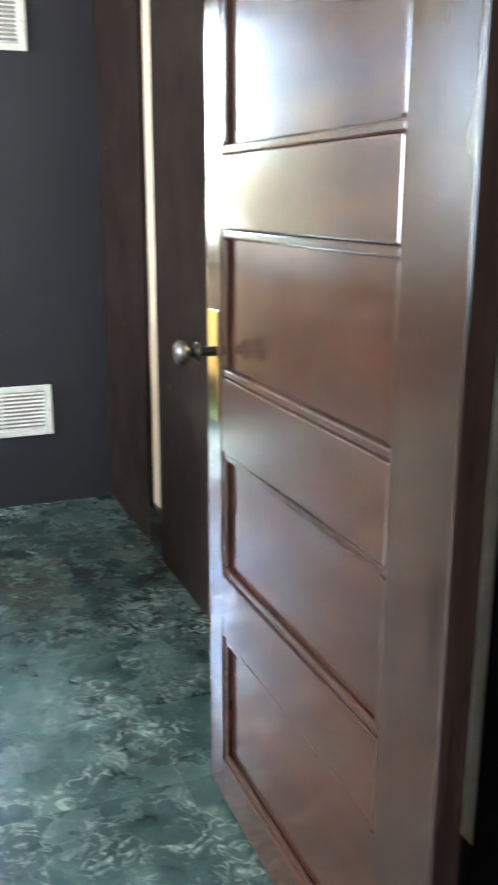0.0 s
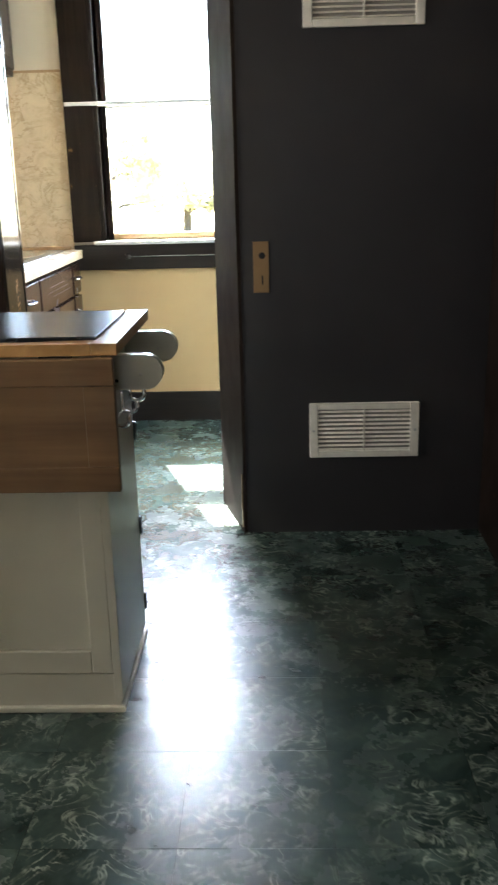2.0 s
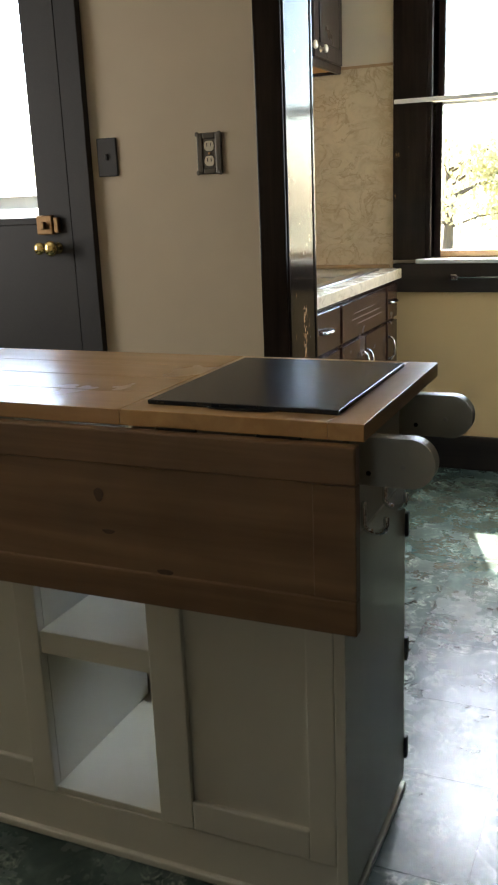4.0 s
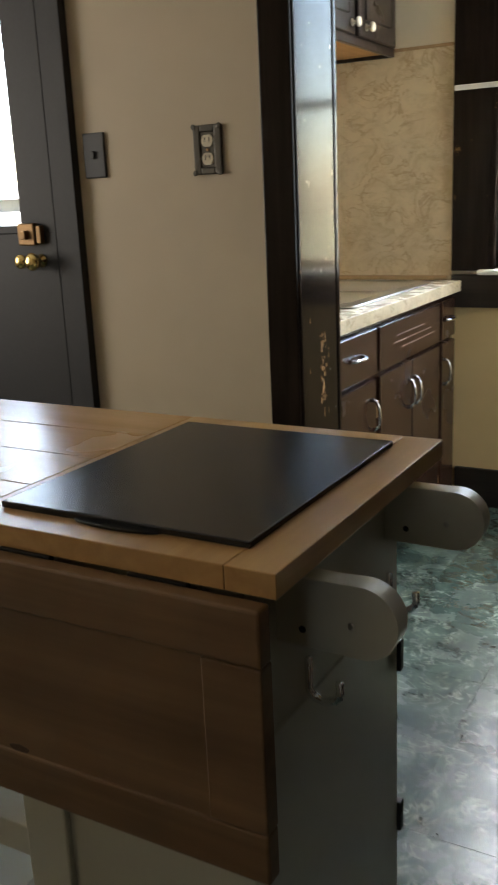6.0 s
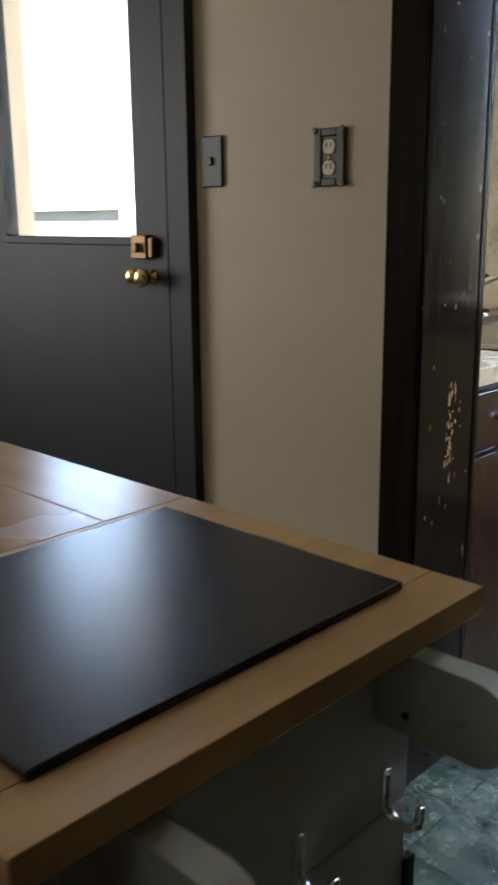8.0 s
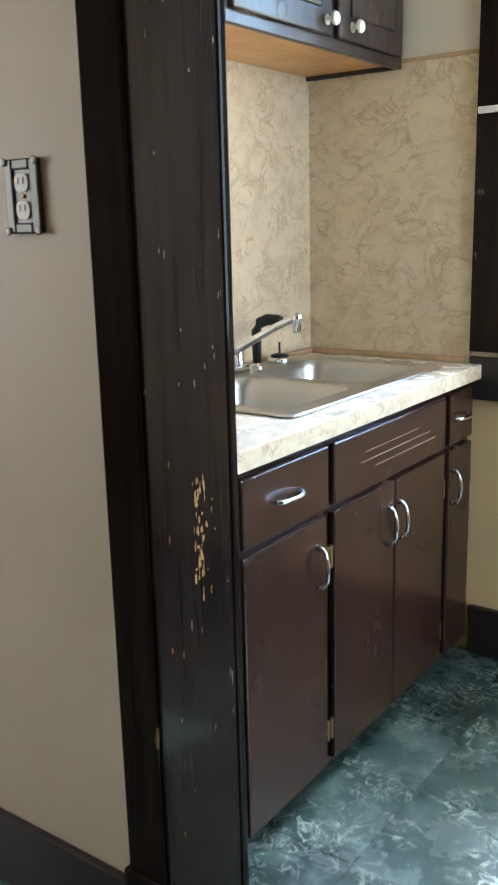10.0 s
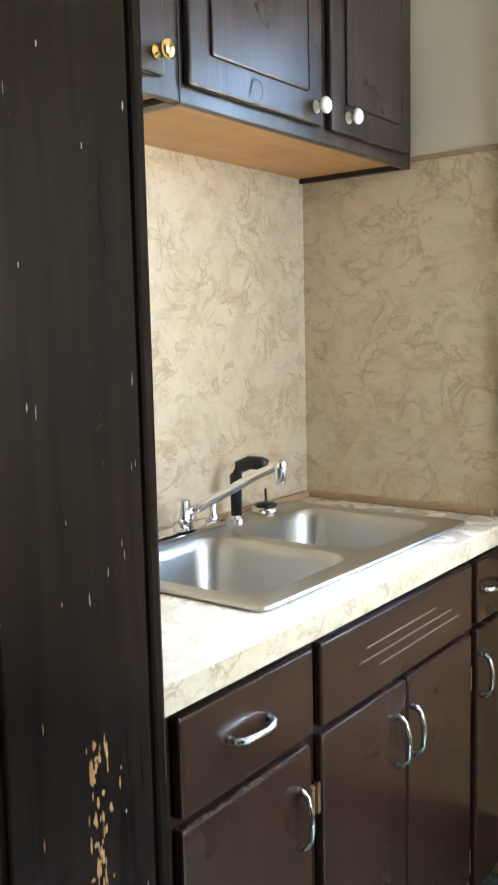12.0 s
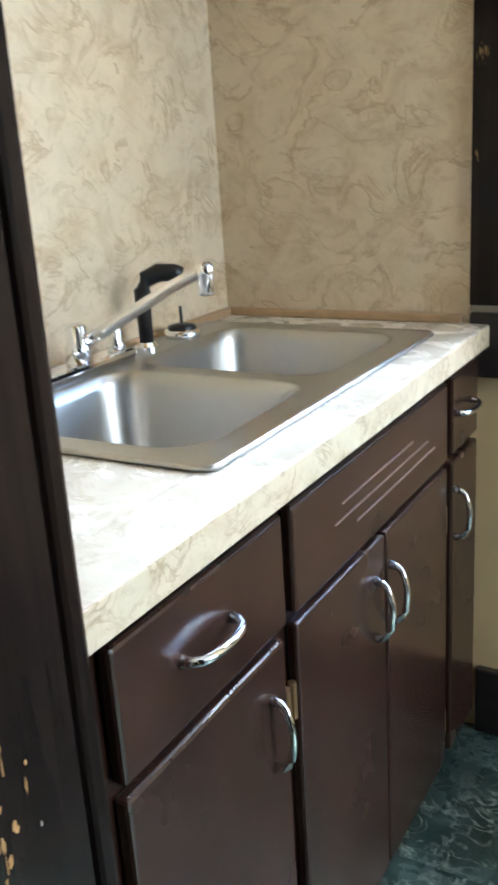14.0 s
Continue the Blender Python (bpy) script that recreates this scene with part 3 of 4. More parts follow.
lk = part("lock_plate", B(PX - 0.003, PX, PY1 - 0.062, PY1 - 0.012, 0.79, 0.99, 0.001), BRASS_BRIGHT, pd, "tall brass lock plate")
part("shank", tube(bmesh.new(), [(PX - 0.003, PY1 - 0.037, 0.915), (PX - 0.045, PY1 - 0.037, 0.915)], 0.009), IRON, lk)
part("door_knob", knob(bmesh.new(), PX - 0.03, PY1 - 0.037, 0.915, (-1, 0, 0), 0.024, 0.042), PEWTER, pd, "dark tarnished round knob", True)
part("latch", B(PX + 0.014, PX + T - 0.014, PY1, PY1 + 0.010, 0.905, 0.925, 0.002), IRON, pd)
for z in (0.25, 1.05, 1.80):
    part("hinge", tube(bmesh.new(), [(PX + T + 0.004, PY0 - 0.008, z - 0.05), (PX + T + 0.004, PY0 - 0.008, z + 0.05)], 0.007), BRASS, pd)

# ---------- drop-leaf cart ----------
CX0, CYB, TOPZ, TH = -1.06, 0.49, 0.918, 0.026
cart = thing("kitchen_cart", (-0.53, 0.28, 0), "white painted kitchen cart with worn pine top and hanging drop leaf", "kitchen cart")
BX0, BX1, BY0, BY1 = -1.01, -0.052, 0.062, 0.455
top = part("top_board", B(-0.40, -0.055, 0.0, CYB, TOPZ - TH, TOPZ, 0.0012), PINE_Y, cart, "worn honey pine boards")
part("end_board", B(-0.0545, 0.0, 0.0, CYB, TOPZ - TH, TOPZ, 0.0012), PINE_Y, cart)
for i in range(4):
    part("top_board", B(CX0 + 0.055, -0.4005, CYB * i / 4, CYB * (i + 1) / 4 - 0.0006, TOPZ - TH, TOPZ, 0.0015), PINE, cart)
part("end_board", B(CX0, CX0 + 0.0545, 0.0, CYB, TOPZ - TH, TOPZ, 0.0012), PINE_Y, cart)
# hanging leaf, in a darker brown than the top boards
leaf = part("drop_leaf", B(-0.99, -0.072, -0.021, -0.003, 0.655, 0.832), PINE_DARK, cart, "dark brown pine drop leaf")
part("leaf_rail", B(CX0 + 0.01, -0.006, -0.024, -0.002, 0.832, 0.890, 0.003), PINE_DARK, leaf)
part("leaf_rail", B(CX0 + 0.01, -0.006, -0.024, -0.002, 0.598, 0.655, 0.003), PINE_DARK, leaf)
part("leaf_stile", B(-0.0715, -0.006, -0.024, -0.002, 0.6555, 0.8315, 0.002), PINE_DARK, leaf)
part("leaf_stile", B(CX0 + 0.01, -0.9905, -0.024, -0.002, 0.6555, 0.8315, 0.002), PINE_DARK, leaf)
for x, z, rx, rz in ((-0.438, 0.779, 0.009, 0.012), (-0.425, 0.717, 0.012, 0.004), (-0.324, 0.658, 0.014, 0.006), (-0.053, 0.834, 0.008, 0.005)):
    pts = [(x + rx * math.cos(a) * (1 + 0.2 * math.sin(3 * a)), z + rz * math.sin(a)) for a in [2 * math.pi * q / 14 for q in range(14)]]
    part("knot", prism(bmesh.new(), pts, "y", -0.0214, -0.0205), KNOT, leaf, "dark pine knot")
for x in (-0.13, -0.30, -0.75, -0.95):
    part("leaf_hinge", B(x - 0.035, x + 0.035, -0.004, 0.004, 0.884, 0.893, 0.001), IRON, cart)
# painted body
OX0, OX1, OZ0, OZ1 = -0.657, -0.420, 0.118, 0.72
part("side_panel", B(BX1 - 0.02, BX1, BY0, BY1, 0.03, 0.692, 0.002), CARTWHITE, cart)
part("side_rail", B(BX1 - 0.02, BX1, BY0, BY1, 0.695, TOPZ - TH, 0.002), CARTWHITE, cart)
part("side_panel", B(BX0, BX0 + 0.02, BY0, BY1, 0.03, TOPZ - TH, 0.002), CARTWHITE, cart)
part("back_panel", B(BX0 + 0.02, OX0 - 0.016, BY1 - 0.02, BY1, 0.03, TOPZ - TH), CARTWHITE, cart)
part("back_rail", B(OX0 - 0.016, OX1 + 0.016, BY1 + 0.0005, BY1 + 0.012, 0.03, 0.16), CARTWHITE, cart)
part("back_panel", B(OX1 + 0.016, BX1 - 0.02, BY1 - 0.02, BY1, 0.03, TOPZ - TH), CARTWHITE, cart)
part("partition", B(OX0 - 0.016, OX0, BY0 + 0.02, BY1 - 0.02, 0.103, TOPZ - TH), CARTWHITE, cart)
part("partition", B(OX1, OX1 + 0.016, BY0 + 0.02, BY1 - 0.02, 0.103, TOPZ - TH), CARTWHITE, cart)
part("bottom_shelf", B(OX0, OX1, BY0 + 0.006, BY1, 0.103, OZ0, 0.002), CARTWHITE, cart)
part("shelf", B(OX0, OX1, BY0 + 0.004, BY1 - 0.02, 0.412, 0.458, 0.002), CARTWHITE, cart)
for x0, x1 in ((OX1, BX1 - 0.02), (BX0 + 0.02, OX0)):
    front = part("front_panel", B(x0 + 0.07, x1 - 0.05, BY0 + 0.010, BY0 + 0.018, 0.15, 0.80), CARTWHITE, cart)
    part("panel_stile", B(x0, x0 + 0.07, BY0, BY0 + 0.02, 0.105, TOPZ - TH, 0.003), CARTWHITE, front)
    part("panel_stile", B(x1 - 0.05, x1, BY0, BY0 + 0.02, 0.105, TOPZ - TH, 0.003), CARTWHITE, front)
    part("panel_rail", B(x0 + 0.07, x1 - 0.05, BY0, BY0 + 0.02, 0.105, 0.165, 0.003), CARTWHITE, front)
    part("panel_rail", B(x0 + 0.07, x1 - 0.05, BY0, BY0 + 0.02, 0.80, TOPZ - TH, 0.003), CARTWHITE, front)
part("base_rail", B(BX0 + 0.005, BX1 - 0.005, BY0 + 0.004, BY0 + 0.024, 0.014, 0.1025, 0.002), CARTWHITE, cart)
part("base_skirt", B(BX0 - 0.004, BX1 + 0.004, BY0 - 0.006, BY1 + 0.004, 0.0, 0.016, 0.003), CARTWHITE, cart)
# leaf supports on the end, towel hooks, hinges
def end_bracket(y):
    z0, z1, r = 0.797, 0.875, 0.039
    xe = 0.082
    pts = [(BX1, z0), (xe - r, z0)]
    pts += [(xe - r + r * math.sin(a), (z0 + z1) / 2 - r * math.cos(a)) for a in [math.pi * k / 28 for k in range(1, 28)]]
    pts += [(xe - r, z1), (BX1, z1)]
    b = part("end_bracket", prism(bmesh.new(), pts, "y", y - 0.014, y + 0.014, 0.003), CARTWHITE, cart, "white rounded wooden bracket")
    part("screw", knob(bmesh.new(), 0.034, y - 0.014, 0.832, (0, -1, 0), 0.004, 0.003), STEEL, b)
    part("screw", knob(bmesh.new(), -0.02, y - 0.014, 0.818, (0, -1, 0), 0.004, 0.002), IRON, b)

end_bracket(0.105)
end_bracket(0.415)
for y in (0.160, 0.290, 0.415):
    hk = thing("coat_hook", (BX1, y, 0.70), "small bright metal hook on the white cart end", "hook", "cart hooks")
    bm = bmesh.new()
    path = [(BX1 + 0.003, y, 0.745), (BX1 + 0.003, y, 0.712)] + [(BX1 + 0.022 - 0.019 * math.cos(a), y, 0.708 - 0.014 * math.sin(a)) for a in [math.pi * k / 8 for k in range(0, 9)]] + [(BX1 + 0.041, y, 0.722)]
    tube(bm, path, 0.0052, 8)
    part("hook", bm, CHROME, hk, "", True)
for z in (0.60, 0.33, 0.10):
    part("door_hinge", B(BX1 - 0.004, BX1 + 0.006, BY1 - 0.003, BY1 + 0.012, z - 0.025, z + 0.025, 0.002), IRON, cart)

board = thing("cutting_board", (-0.21, 0.24, TOPZ), "flat black board lying on the pine top", "cutting board")
bx0, bx1, by0, by1 = -0.372, -0.05, 0.043, 0.433
part("slab", prism(bmesh.new(), [(bx0, by0), (bx1, by0), (bx1, by1), (bx0, by1)], "z", TOPZ, TOPZ + 0.008, 0.0015), SLATE, board)
# thin flat ovals coloured dark for the shaded finger recesses in the pine
for y in (by0, by1):
    part("finger_tab", prism(bmesh.new(), [(-0.21 + 0.056 * math.cos(a), y + 0.012 * math.sin(a)) for a in [2 * math.pi * q / 28 for q in range(28)]], "z", TOPZ + 0.0004, TOPZ + 0.003), SLATE if y == by0 else PINE_DARK, board)

# ---------- sink cabinets ----------
CF = -0.675
CAB = [("base_cabinet", YB + 0.03, 1.95), ("base_cabinet", 1.95, 2.60), ("base_cabinet", 2.60, YE - 0.004)]


def arc_pull(parent, x, y, z, axis, half=0.048):
    bm = bmesh.new()
    pts, rad = [], []
    for k in range(11):
        a = math.pi * k / 10
        d = -half * math.cos(a)
        out = 0.026 * math.sin(a) ** 0.7 if 0 < k < 10 else 0.0
        pts.append((x + out, y + (d if axis == "y" else 0), z + (d if axis == "z" else 0)))
        rad.append(0.0075 if k in (0, 10) else 0.0055)
    tube(bm, pts, rad, 8)
    return part("handle", bm, CHROME, parent, "chrome arched pull", True)


def cab_front(name, parent, y0, y1, z0, z1):
    return part(name, B(CF - 0.004, CF + 0.014, y0, y1, z0, z1, 0.005), CABINET, parent)


def base_cabinet(y0, y1, drawers, doors):
    c = thing("base_cabinet", (-0.95, (y0 + y1) / 2, 0), "dark brown painted base cabinet with chrome pulls", "cabinet", "sink run cabinets")
    body = bmesh.new()
    box(body, XS + 0.008, CF - 0.02, y0, y0 + 0.015, 0.06, 0.72)
    box(body, XS + 0.008, CF - 0.02, y1 - 0.015, y1, 0.06, 0.72)
    box(body, XS + 0.008, CF - 0.02, y0 + 0.015, y1 - 0.015, 0.06, 0.075)
    part("carcass", body, CABINET, c)
    fr = bmesh.new()
    box(fr, CF - 0.02, CF - 0.004, y0, y1, 0.845, 0.863)
    box(fr, CF - 0.02, CF - 0.004, y0, y1, 0.05, 0.845)
    part("face_frame", fr, CABINET, c)
    part("toe_kick", B(CF - 0.06, CF - 0.045, y0, y1, 0.0, 0.06), BLACKPLASTIC, c)
    for a, b, pull in drawers:
        d = cab_front("drawer_front", c, a, b, 0.698, 0.842)
        if pull:
            arc_pull(d, CF + 0.014, (a + b) / 2 - 0.010, 0.772, "y")
        else:
            for i, (p, q) in enumerate(((0.14, 0.60), (0.10, 0.72), (0.22, 0.78))):
                part("groove", B(CF + 0.013, CF + 0.0155, a + (b - a) * p + 0.06, a + (b - a) * q + 0.06, 0.79 - 0.022 * i, 0.7916 - 0.022 * i), SCORE, d, "thin tan scored line")
    for a, b, hy, hinge in doors:
        d = cab_front("cabinet_door", c, a, b, 0.065, 0.684)
        arc_pull(d, CF + 0.014, hy, 0.575, "z")
        for z in (0.58, 0.15):
            part("hinge", tube(bmesh.new(), [(CF + 0.006, hinge, z - 0.026), (CF + 0.006, hinge, z + 0.026)], 0.006, 8), BRASS, d)
    return c


base_cabinet(YB + 0.024, 1.955, [(1.62, 1.945, True)], [(1.62, 1.935, 1.895, 1.945)])
base_cabinet(1.956, 2.59, [(1.968, 2.575, False)], [(1.968, 2.267, 2.228, 1.962), (2.272, 2.575, 2.290, 2.581)])
base_cabinet(2.591, YE - 0.024, [(2.605, 2.765, True)], [(2.605, 2.765, 2.63, 2.77)])

# counter with the sink cut-out
SX0, SX1, SY0, SY1 = -1.205, -0.715, 1.885, 2.665
ct = thing("countertop", (-0.95, 2.17, 0.865), "pale marbled laminate countertop with a thick front edge", "countertop")
bm = bmesh.new()
cx0, cx1, cy0, cy1 = XS + 0.007, -0.648, YB + 0.003, YE - 0.007
box(bm, SX1 - 0.02, cx1, cy0, cy1, 0.864, 0.905, 0.0012)
part("front_slab", bm, COUNTER, ct)
# shade on the front face is put into this strip's darker laminate colour
part("front_edge", B(cx1, cx1 + 0.0025, cy0, cy1, 0.8635, 0.9035, 0.0008), COUNTER_EDGE, ct, "marbled front edge strip, toned darker yellow for its shade")
part("near_slab", B(cx0, SX1 - 0.02, cy0, SY0 + 0.02, 0.864, 0.905), COUNTER, ct)
part("far_slab", B(cx0, SX1 - 0.02, SY1 - 0.02, cy1, 0.864, 0.905), COUNTER, ct)
part("back_slab", B(cx0, SX0 + 0.02, SY0 + 0.02, SY1 - 0.02, 0.864, 0.905), COUNTER, ct)
part("back_lip", B(cx0, cx0 + 0.018, cy0, cy1, 0.905, 0.922, 0.004), LEDGE, ct, "tan back lip")
part("back_lip", B(cx0 + 0.018, -0.70, cy1 - 0.018, cy1, 0.905, 0.922, 0.004), LEDGE, ct, "tan back lip")


# sink: one rim, two rounded bowls
def rounded(x0, x1, y0, y1, r, n=6):
    pts = []
    for cx, cy, a0 in ((x1 - r, y1 - r, 0), (x0 + r, y1 - r, 90), (x0 + r, y0 + r, 180), (x1 - r, y0 + r, 270)):
        for k in range(n + 1):
            a = radians(a0 + 90 * k / n)
            pts.append((cx + r * math.cos(a), cy + r * math.sin(a)))
    return pts


def bowl(bm, x0, x1, y0, y1, z, depth):
    levels = [(-0.010, 0.0035, 0.075), (-0.004, 0.0045, 0.07), (0.0, 0.001, 0.068), (0.006, -0.02, 0.065), (0.014, -depth * 0.85, 0.06), (0.03, -depth * 0.97, 0.055), (0.06, -depth, 0.04)]
    rings = []
    for inset, dz, r in levels:
        rings.append([bm.verts.new((x, y, z + dz)) for x, y in rounded(x0 + inset, x1 - inset, y0 + inset, y1 - inset, r)])
    for a, b in zip(rings, rings[1:]):
        n = len(a)
        for k in range(n):
            bm.faces.new((a[k], a[(k + 1) % n], b[(k + 1) % n], b[k]))
    bm.faces.new(rings[-1])
    return bm


sink = thing("double_sink", (-0.965, 2.27, 0.905), "stainless steel double-bowl sink set into the counter", "sink")
RZ = 0.909
bowls = [(-1.125, -0.765, 1.925, 2.255), (-1.125, -0.765, 2.295, 2.625)]
for x0, x1, y0, y1 in bowls:
    bw = part("bowl", bowl(bmesh.new(), x0, x1, y0, y1, RZ, 0.17), STEEL, sink, "", True)
    part("drain", lathe(bmesh.new(), [(0.042, 0), (0.042, 0.004), (0.034, 0.004), (0.03, 0.001)], Matrix.Translation(((x0 + x1) / 2, (y0 + y1) / 2, RZ - 0.1695))), CHROME, bw)
# flat rim, one half round each bowl, with a rolled outer edge
bm = bmesh.new()
for h, (x0, x1, y0, y1) in enumerate(bowls):
    ex0, ex1 = SX0, SX1
    ey0, ey1 = (SY0, 2.275) if h == 0 else (2.275, SY1)
    inner = rounded(x0 - 0.010, x1 + 0.010, y0 - 0.010, y1 + 0.010, 0.075)
    outer = []
    for q, (cx, cy) in enumerate(((ex1, ey1), (ex0, ey1), (ex0, ey0), (ex1, ey0))):
        for k in range(7):
            px, py = inner[q * 7 + k]
            on_x = (k < 3) if q in (0, 2) else (k > 3)
            outer.append((cx, cy) if k == 3 else ((cx, py) if on_x else (px, cy)))
    iv = [bm.verts.new((x, y, RZ + 0.0035)) for x, y in inner]
    ov = [bm.verts.new((x, y, RZ + 0.0035)) for x, y in outer]
    for k in range(28):
        bm.faces.new((ov[k], ov[(k + 1) % 28], iv[(k + 1) % 28], iv[k]))
bmesh.ops.remove_doubles(bm, verts=bm.verts[:], dist=0.0002)
part("rim", bm, STEEL, sink)
lip = bmesh.new()
loop = rounded(SX0, SX1, SY0, SY1, 0.02)
tube(lip, [(x, y, RZ + 0.001) for x, y in loop + loop[:2]], 0.0045, 8)
part("rim_edge", lip, STEEL, sink, "", True)

fa = thing("faucet", (-1.17, 2.22, 0.912), "chrome kitchen faucet with a long swung-out spout", "faucet")
part("deck_plate", B(-1.20, -1.145, 2.09, 2.345, 0.912, 0.930, 0.008), CHROME, fa)
part("spout_base", lathe(bmesh.new(), [(0.022, 0), (0.022, 0.03), (0.018, 0.035), (0.018, 0.06), (0.012, 0.066)], Matrix.Translation((-1.17, 2.215, 0.929))), CHROME, fa, "", True)
part("spout", tube(bmesh.new(), [(-1.17, 2.225, 0.958), (-1.12, 2.236, 0.985), (-1.0, 2.255, 1.052), (-0.956, 2.262, 1.072), (-0.944, 2.264, 1.074)], [0.012, 0.011, 0.0095, 0.0095, 0.009], 12), CHROME, fa, "", True)
part("spout_tip", lathe(bmesh.new(), [(0.011, 0), (0.012, 0.006), (0.012, 0.03), (0.013, 0.032), (0.013, 0.045), (0.009, 0.05)], Matrix.Translation((-0.944, 2.264, 1.038))), CHROME, fa, "", True)
for y in (2.12, 2.315):
    part("valve_handle", lathe(bmesh.new(), [(0.016, 0), (0.016, 0.012), (0.011, 0.02), (0.013, 0.045), (0.008, 0.05)], Matrix.Translation((-1.17, y, 0.929))), CHROME, fa, "", True)
sp = thing("sink_sprayer", (-1.17, 2.405, 0.912), "black hooked side sprayer on a chrome collar", "sprayer")
part("collar", lathe(bmesh.new(), [(0.020, 0), (0.020, 0.006), (0.015, 0.014)], Matrix.Translation((-1.17, 2.405, 0.912))), CHROME, sp)
part("sprayer_body", tube(bmesh.new(), [(-1.17, 2.405, 0.926), (-1.17, 2.405, 0.985), (-1.17, 2.406, 1.018), (-1.163, 2.412, 1.038), (-1.145, 2.425, 1.048), (-1.12, 2.44, 1.046), (-1.108, 2.447, 1.042)], [0.013, 0.014, 0.0155, 0.0165, 0.0165, 0.016, 0.013], 12), BLACKPLASTIC, sp, "", True)
cp = thing("sink_stopper", (-1.17, 2.515, 0.912), "round chrome and black sink stopper with a stem", "stopper")
part("ring", lathe(bmesh.new(), [(0.034, 0), (0.036, 0.006), (0.034, 0.016)], Matrix.Translation((-1.165, 2.515, 0.912))), CHROME, cp, "", True)
part("cap", lathe(bmesh.new(), [(0.028, 0), (0.026, 0.008), (0.008, 0.012)], Matrix.Translation((-1.165, 2.515, 0.928))), BLACKPLASTIC, cp, "", True)
part("stem", tube(bmesh.new(), [(-1.165, 2.515, 0.938), (-1.165, 2.515, 0.972)], 0.003, 8), BLACKPLASTIC, cp)

# ---------- upper cabinets ----------
UF, UZ = -0.917, 1.728


def upper_cabinet(y0, y1, doors):
    c = thing("wall_cabinet", (-1.08, (y0 + y1) / 2, UZ), "dark grained wooden wall cabinet with round knobs", "cabinet", "wall cabinets")
    body = bmesh.new()
    box(body, XS + 0.007, UF - 0.018, y0, y0 + 0.015, UZ, 2.5)
    box(body, XS + 0.007, UF - 0.018, y1 - 0.015, y1, UZ, 2.5)
    box(body, XS + 0.007, UF - 0.018, y0 + 0.015, y1 - 0.015, 2.48, 2.5)
    part("carcass", body, UPPER, c)
    part("underside", B(XS + 0.007, UF - 0.018, y0 + 0.015, y1 - 0.015, UZ + 0.012, UZ + 0.024), UNDER, c, "raw orange wood underside")
    part("face_frame", B(UF - 0.018, UF, y0, y1, UZ, 2.5, 0.003), UPPER, c)
    for a, b, ky, raised in doors:
        d = part("cabinet_door", B(UF, UF + 0.016, a, b, UZ + 0.028, 2.46, 0.005), UPPER, c)
        if raised:
            part("raised_panel", B(UF + 0.016, UF + 0.021, a + 0.055, b - 0.055, UZ + 0.085, 2.40, 0.005), UPPER, d)
            part("rail_knot", knob(bmesh.new(), UF + 0.014, (a + b) / 2 - 0.02, UZ + 0.055, (1, 0, 0), 0.02, 0.004), UPPER, d)
        k = part("knob", knob(bmesh.new(), UF + 0.016, ky, 1.79, (1, 0, 0), 0.017, 0.032), CERAMIC if raised else BRASS_BRIGHT, d, "round pale knob", True)
    return c


upper_cabinet(YB + 0.03, 1.955, [(1.58, 1.905, 1.885, False)])
upper_cabinet(1.956, YE - 0.008, [(1.965, 2.375, 2.350, True), (2.41, 2.765, 2.475, True)])

# ---------- outdoors ----------
tagged(part("ground", B(-60, 60, YE + 0.35, 120, -0.75, -0.5), GROUNDM), "dry pale grass ground outside", "ground", "", "structure")
tagged(part("wall_outer_siding", B(XS - 0.115, XS - 0.1, YB, YE + 0.2, -0.5, CZ), WHITEWOOD), "white exterior siding of the sink room", "wall", "", "structure")
porch = thing("porch", (-2.2, 2.2, -0.2), "white painted back porch with posts and a low wall", "porch")
part("deck", B(-9.0, XS - 0.12, YB + 0.02, 4.2, -0.25, -0.05), WHITEWOOD, porch)
part("post", B(-2.82, -2.72, 2.3, 2.4, -0.05, 2.6, 0.006), WHITEWOOD, porch)
part("low_wall", B(-9.0, XS - 0.12, 4.1, 4.2, -0.05, 1.22, 0.006), WHITEWOOD, porch)
shed = thing("garden_shed", (-12.0, 9.5, -0.5), "grey sided shed beyond the porch", "shed")
part("wall", B(-16.5, -5.0, 8.5, 11.0, -0.5, 1.36), SIDING, shed)
part("roof", prism(bmesh.new(), [(8.3, 1.36), (11.2, 1.36), (9.75, 1.52)], "x", -16.7, -4.8), SIDING, shed)


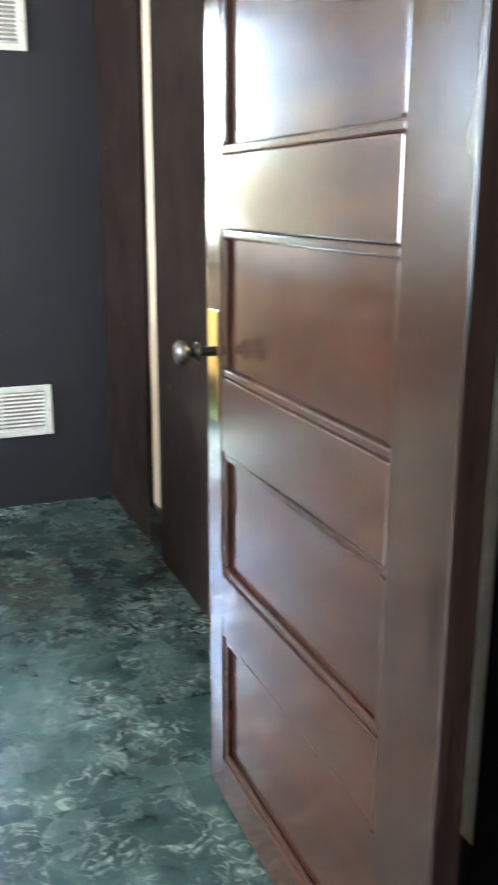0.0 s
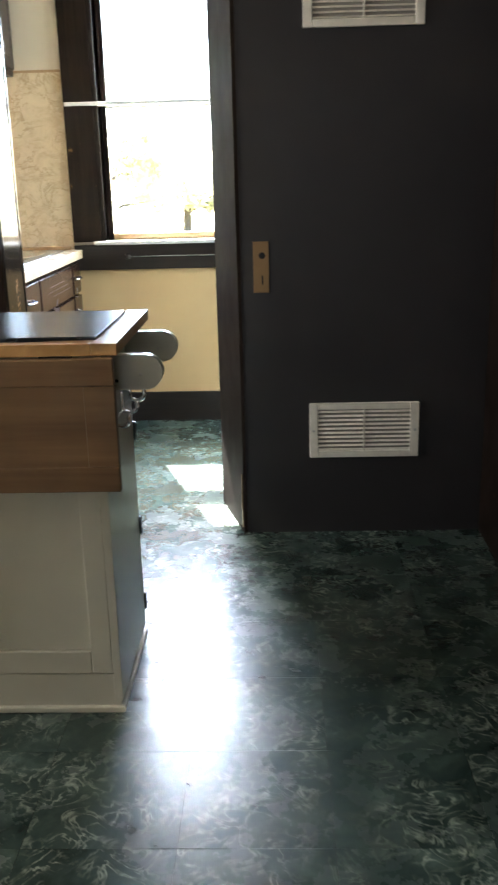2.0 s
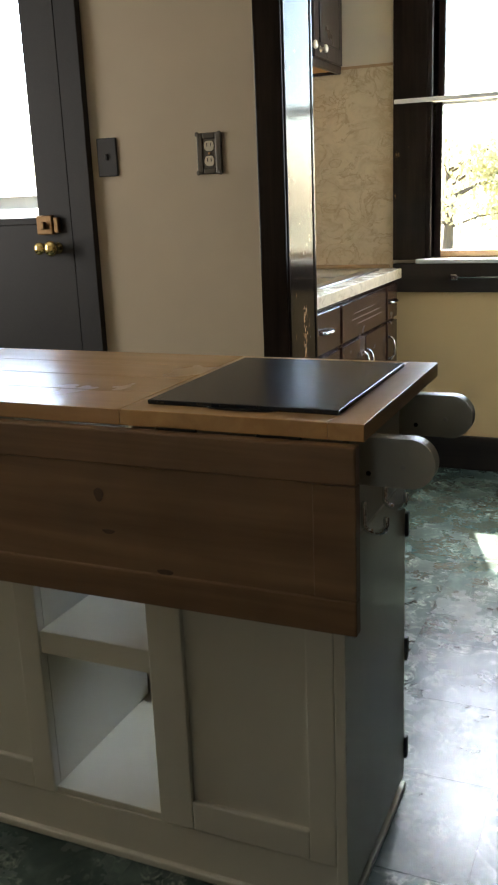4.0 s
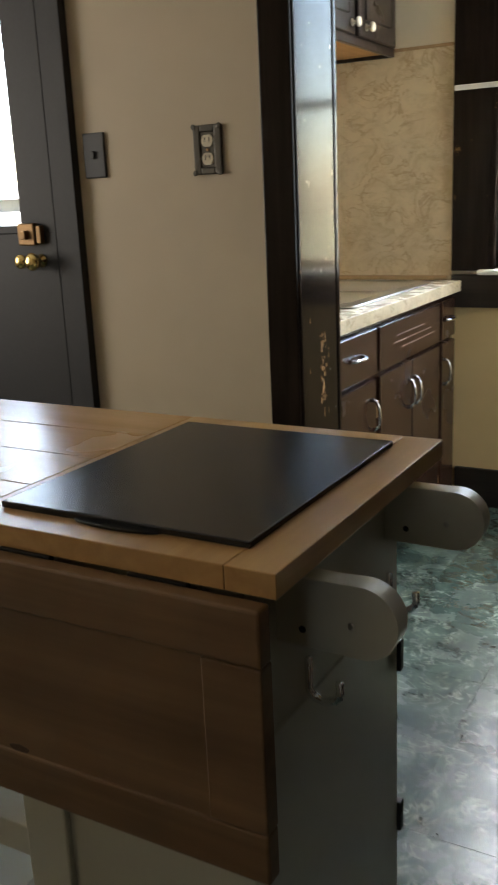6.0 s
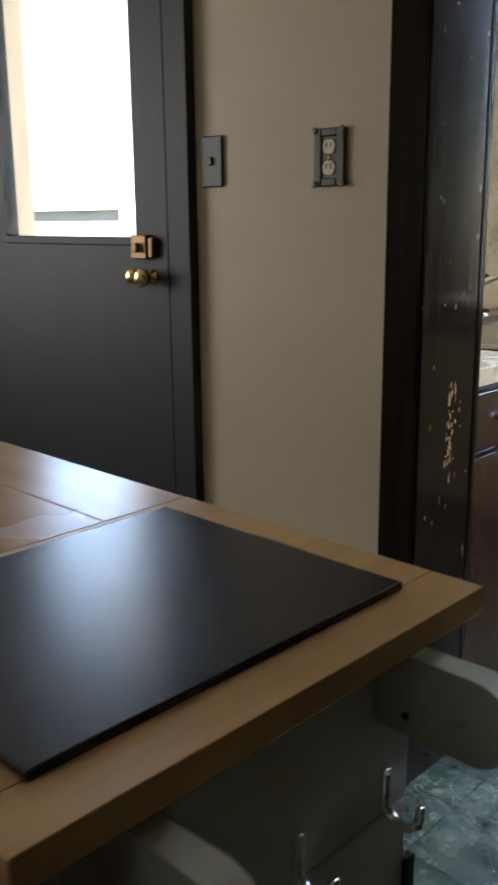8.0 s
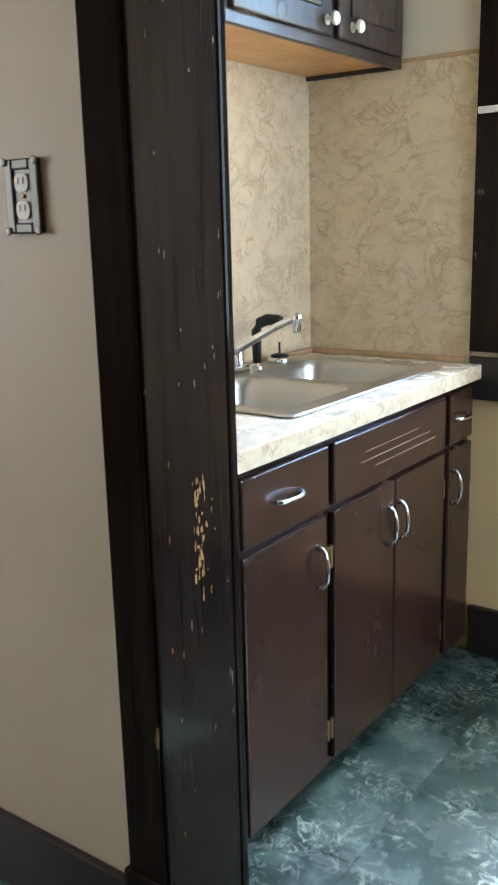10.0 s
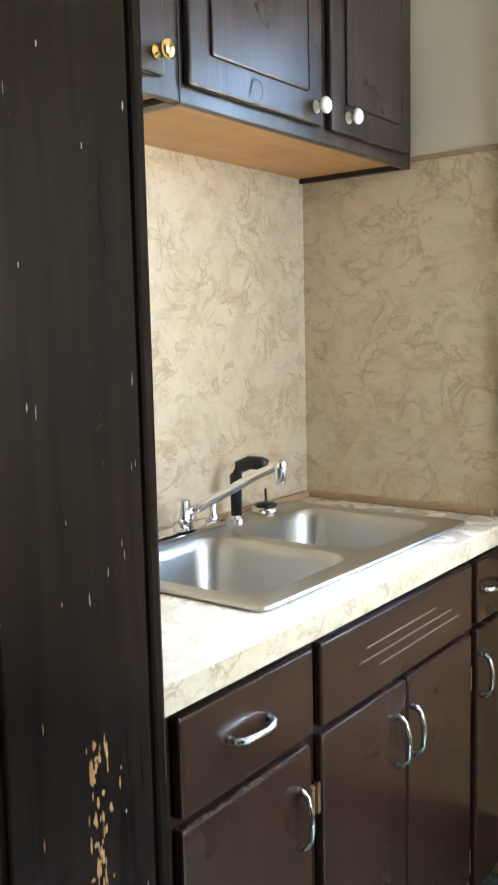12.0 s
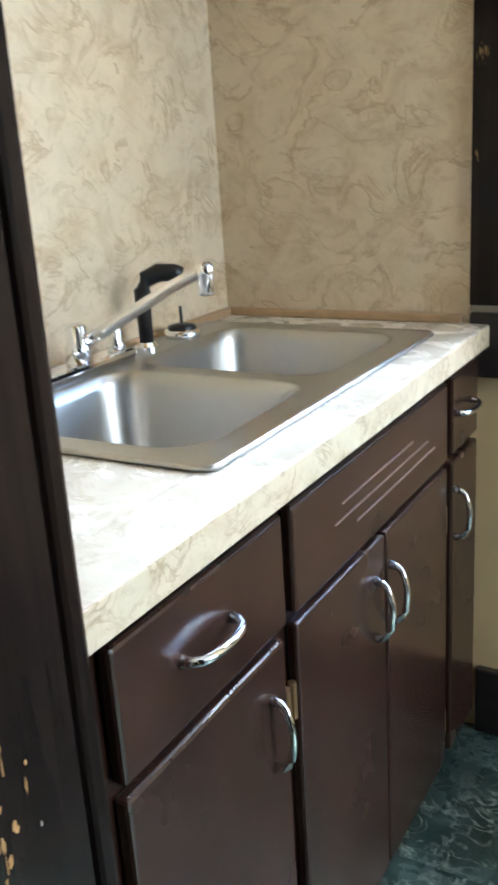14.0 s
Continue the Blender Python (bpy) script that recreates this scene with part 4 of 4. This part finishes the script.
def tree(x, y, h, spread, seed):
    rnd = random.Random(seed)
    t = thing("tree", (x, y, -0.5), "leafy tree washed pale by the sun", "tree", "trees outside")
    tr = bmesh.new()
    tube(tr, [(x, y, -0.5), (x + 0.05, y, h * 0.3), (x - 0.05, y + 0.05, h * 0.6), (x, y, h * 0.85)], [0.16, 0.12, 0.07, 0.02], 8)
    tips = []
    for i in range(14):
        a, z = rnd.uniform(0, 6.3), h * rnd.uniform(0.05, 0.65)
        e = (x + math.cos(a) * spread * rnd.uniform(0.5, 0.9), y + math.sin(a) * spread * rnd.uniform(0.5, 0.9), z + h * rnd.uniform(0.1, 0.25))
        tube(tr, [(x, y, z), ((x + e[0]) / 2, (y + e[1]) / 2, (z + e[2]) / 2 + 0.1), e], [0.05, 0.035, 0.01], 6)
        tips.append(e)
    part("trunk", tr, BARK, t)
    vs, fs = [], []
    for k in range(5200):
        c = Vector(rnd.choice(tips)) + Vector((rnd.gauss(0, spread * 0.24), rnd.gauss(0, spread * 0.24), rnd.gauss(0, h * 0.09)))
        m = Euler((rnd.uniform(0, 6), rnd.uniform(0, 6), rnd.uniform(0, 6))).to_matrix()
        s = rnd.uniform(0.06, 0.15)
        i = len(vs)
        vs += [c + m @ Vector(p) for p in ((-s, 0, 0), (0, -s * 0.5, 0.01), (s, 0, 0), (0, s * 0.5, 0.01))]
        fs.append((i, i + 1, i + 2, i + 3))
    me = bpy.data.meshes.new("crown")
    me.from_pydata(vs, [], fs)
    me.materials.append(LEAF)
    o = new("crown", me)
    o.parent = t
    o.matrix_parent_inverse = Matrix.Translation(-t.location)


tree(-4.9, 25.0, 3.0, 2.1, 3)
tree(-2.6, 29.0, 1.8, 1.8, 5)
tree(-7.5, 31.0, 3.0, 2.4, 8)

# chipped paint on the jamb of the wide opening
jamb = bpy.data.objects["trim_post_jamb"]
rc = random.Random(4)


def chip(y, z, ry, rz, material, name="paint_chip"):
    pts = [(y + ry * rc.uniform(0.35, 1.1) * math.cos(a), z + rz * rc.uniform(0.35, 1.1) * math.sin(a)) for a in [2 * math.pi * q / 11 for q in range(11)]]
    part(name, prism(bmesh.new(), pts, "x", -0.6061, -0.6056), material, jamb)


for k in range(44):
    chip(rc.gauss(1.427, 0.009), 0.68 + 0.22 * rc.random() ** 0.8, rc.uniform(0.0008, 0.0042), rc.uniform(0.003, 0.013), CHIP)
for k in range(12):
    chip(rc.uniform(1.33, 1.49), rc.uniform(0.25, 0.95), rc.uniform(0.0006, 0.0018), rc.uniform(0.002, 0.010), CHIP)
for k in range(20):
    chip(rc.uniform(1.32, 1.50), rc.uniform(0.5, 1.8), rc.uniform(0.0004, 0.0012), rc.uniform(0.003, 0.012), NICK, "scratch")
for k in range(6):
    chip(1.503 + rc.gauss(0, 0.002), rc.uniform(0.4, 1.8), rc.uniform(0.0006, 0.0014), rc.uniform(0.004, 0.022), NICK, "worn_edge")

# ---------- floor tiles ----------
TX, TY = 0.126, 0.21
floor_ob = bpy.data.objects["floor"]
tile_mesh = {}


def tile_object(x0, x1, y0, y1):
    key = (round(x1 - x0, 4), round(y1 - y0, 4))
    if key not in tile_mesh:
        me = bpy.data.meshes.new("tile")
        bm = B(0, x1 - x0 - 0.0009, 0, y1 - y0 - 0.0009, -0.003, 0.0)
        bmesh.ops.recalc_face_normals(bm, faces=bm.faces[:])
        bm.to_mesh(me)
        bm.free()
        me.materials.append(FLOOR)
        tile_mesh[key] = me
    o = new("tile", tile_mesh[key])
    o.location = (x0, y0, random.uniform(-0.0004, 0))
    o.parent = floor_ob


rest = bmesh.new()
i0, i1 = math.floor((XL - TX) / TILE), math.ceil((XR + 0.8 - TX) / TILE)
j0, j1 = math.floor((-4.0 - TY) / TILE), math.ceil((YE - TY) / TILE)
for i in range(i0, i1):
    for j in range(j0, j1):
        x0, x1 = max(XL, TX + i * TILE), min(XR + 0.8, TX + (i + 1) * TILE)
        y0, y1 = max(-4.0, TY + j * TILE), min(YE, TY + (j + 1) * TILE)
        if x1 - x0 < 0.01 or y1 - y0 < 0.01:
            continue
        if -1.45 < x0 < XR and -1.7 < y0:
            tile_object(x0, x1, y0, y1)
        else:
            box(rest, x0, x1 - 0.0009, y0, y1 - 0.0009, -0.003, -0.0003)
tagged(part("tile_field", rest, FLOOR, floor_ob), kind="stuff")
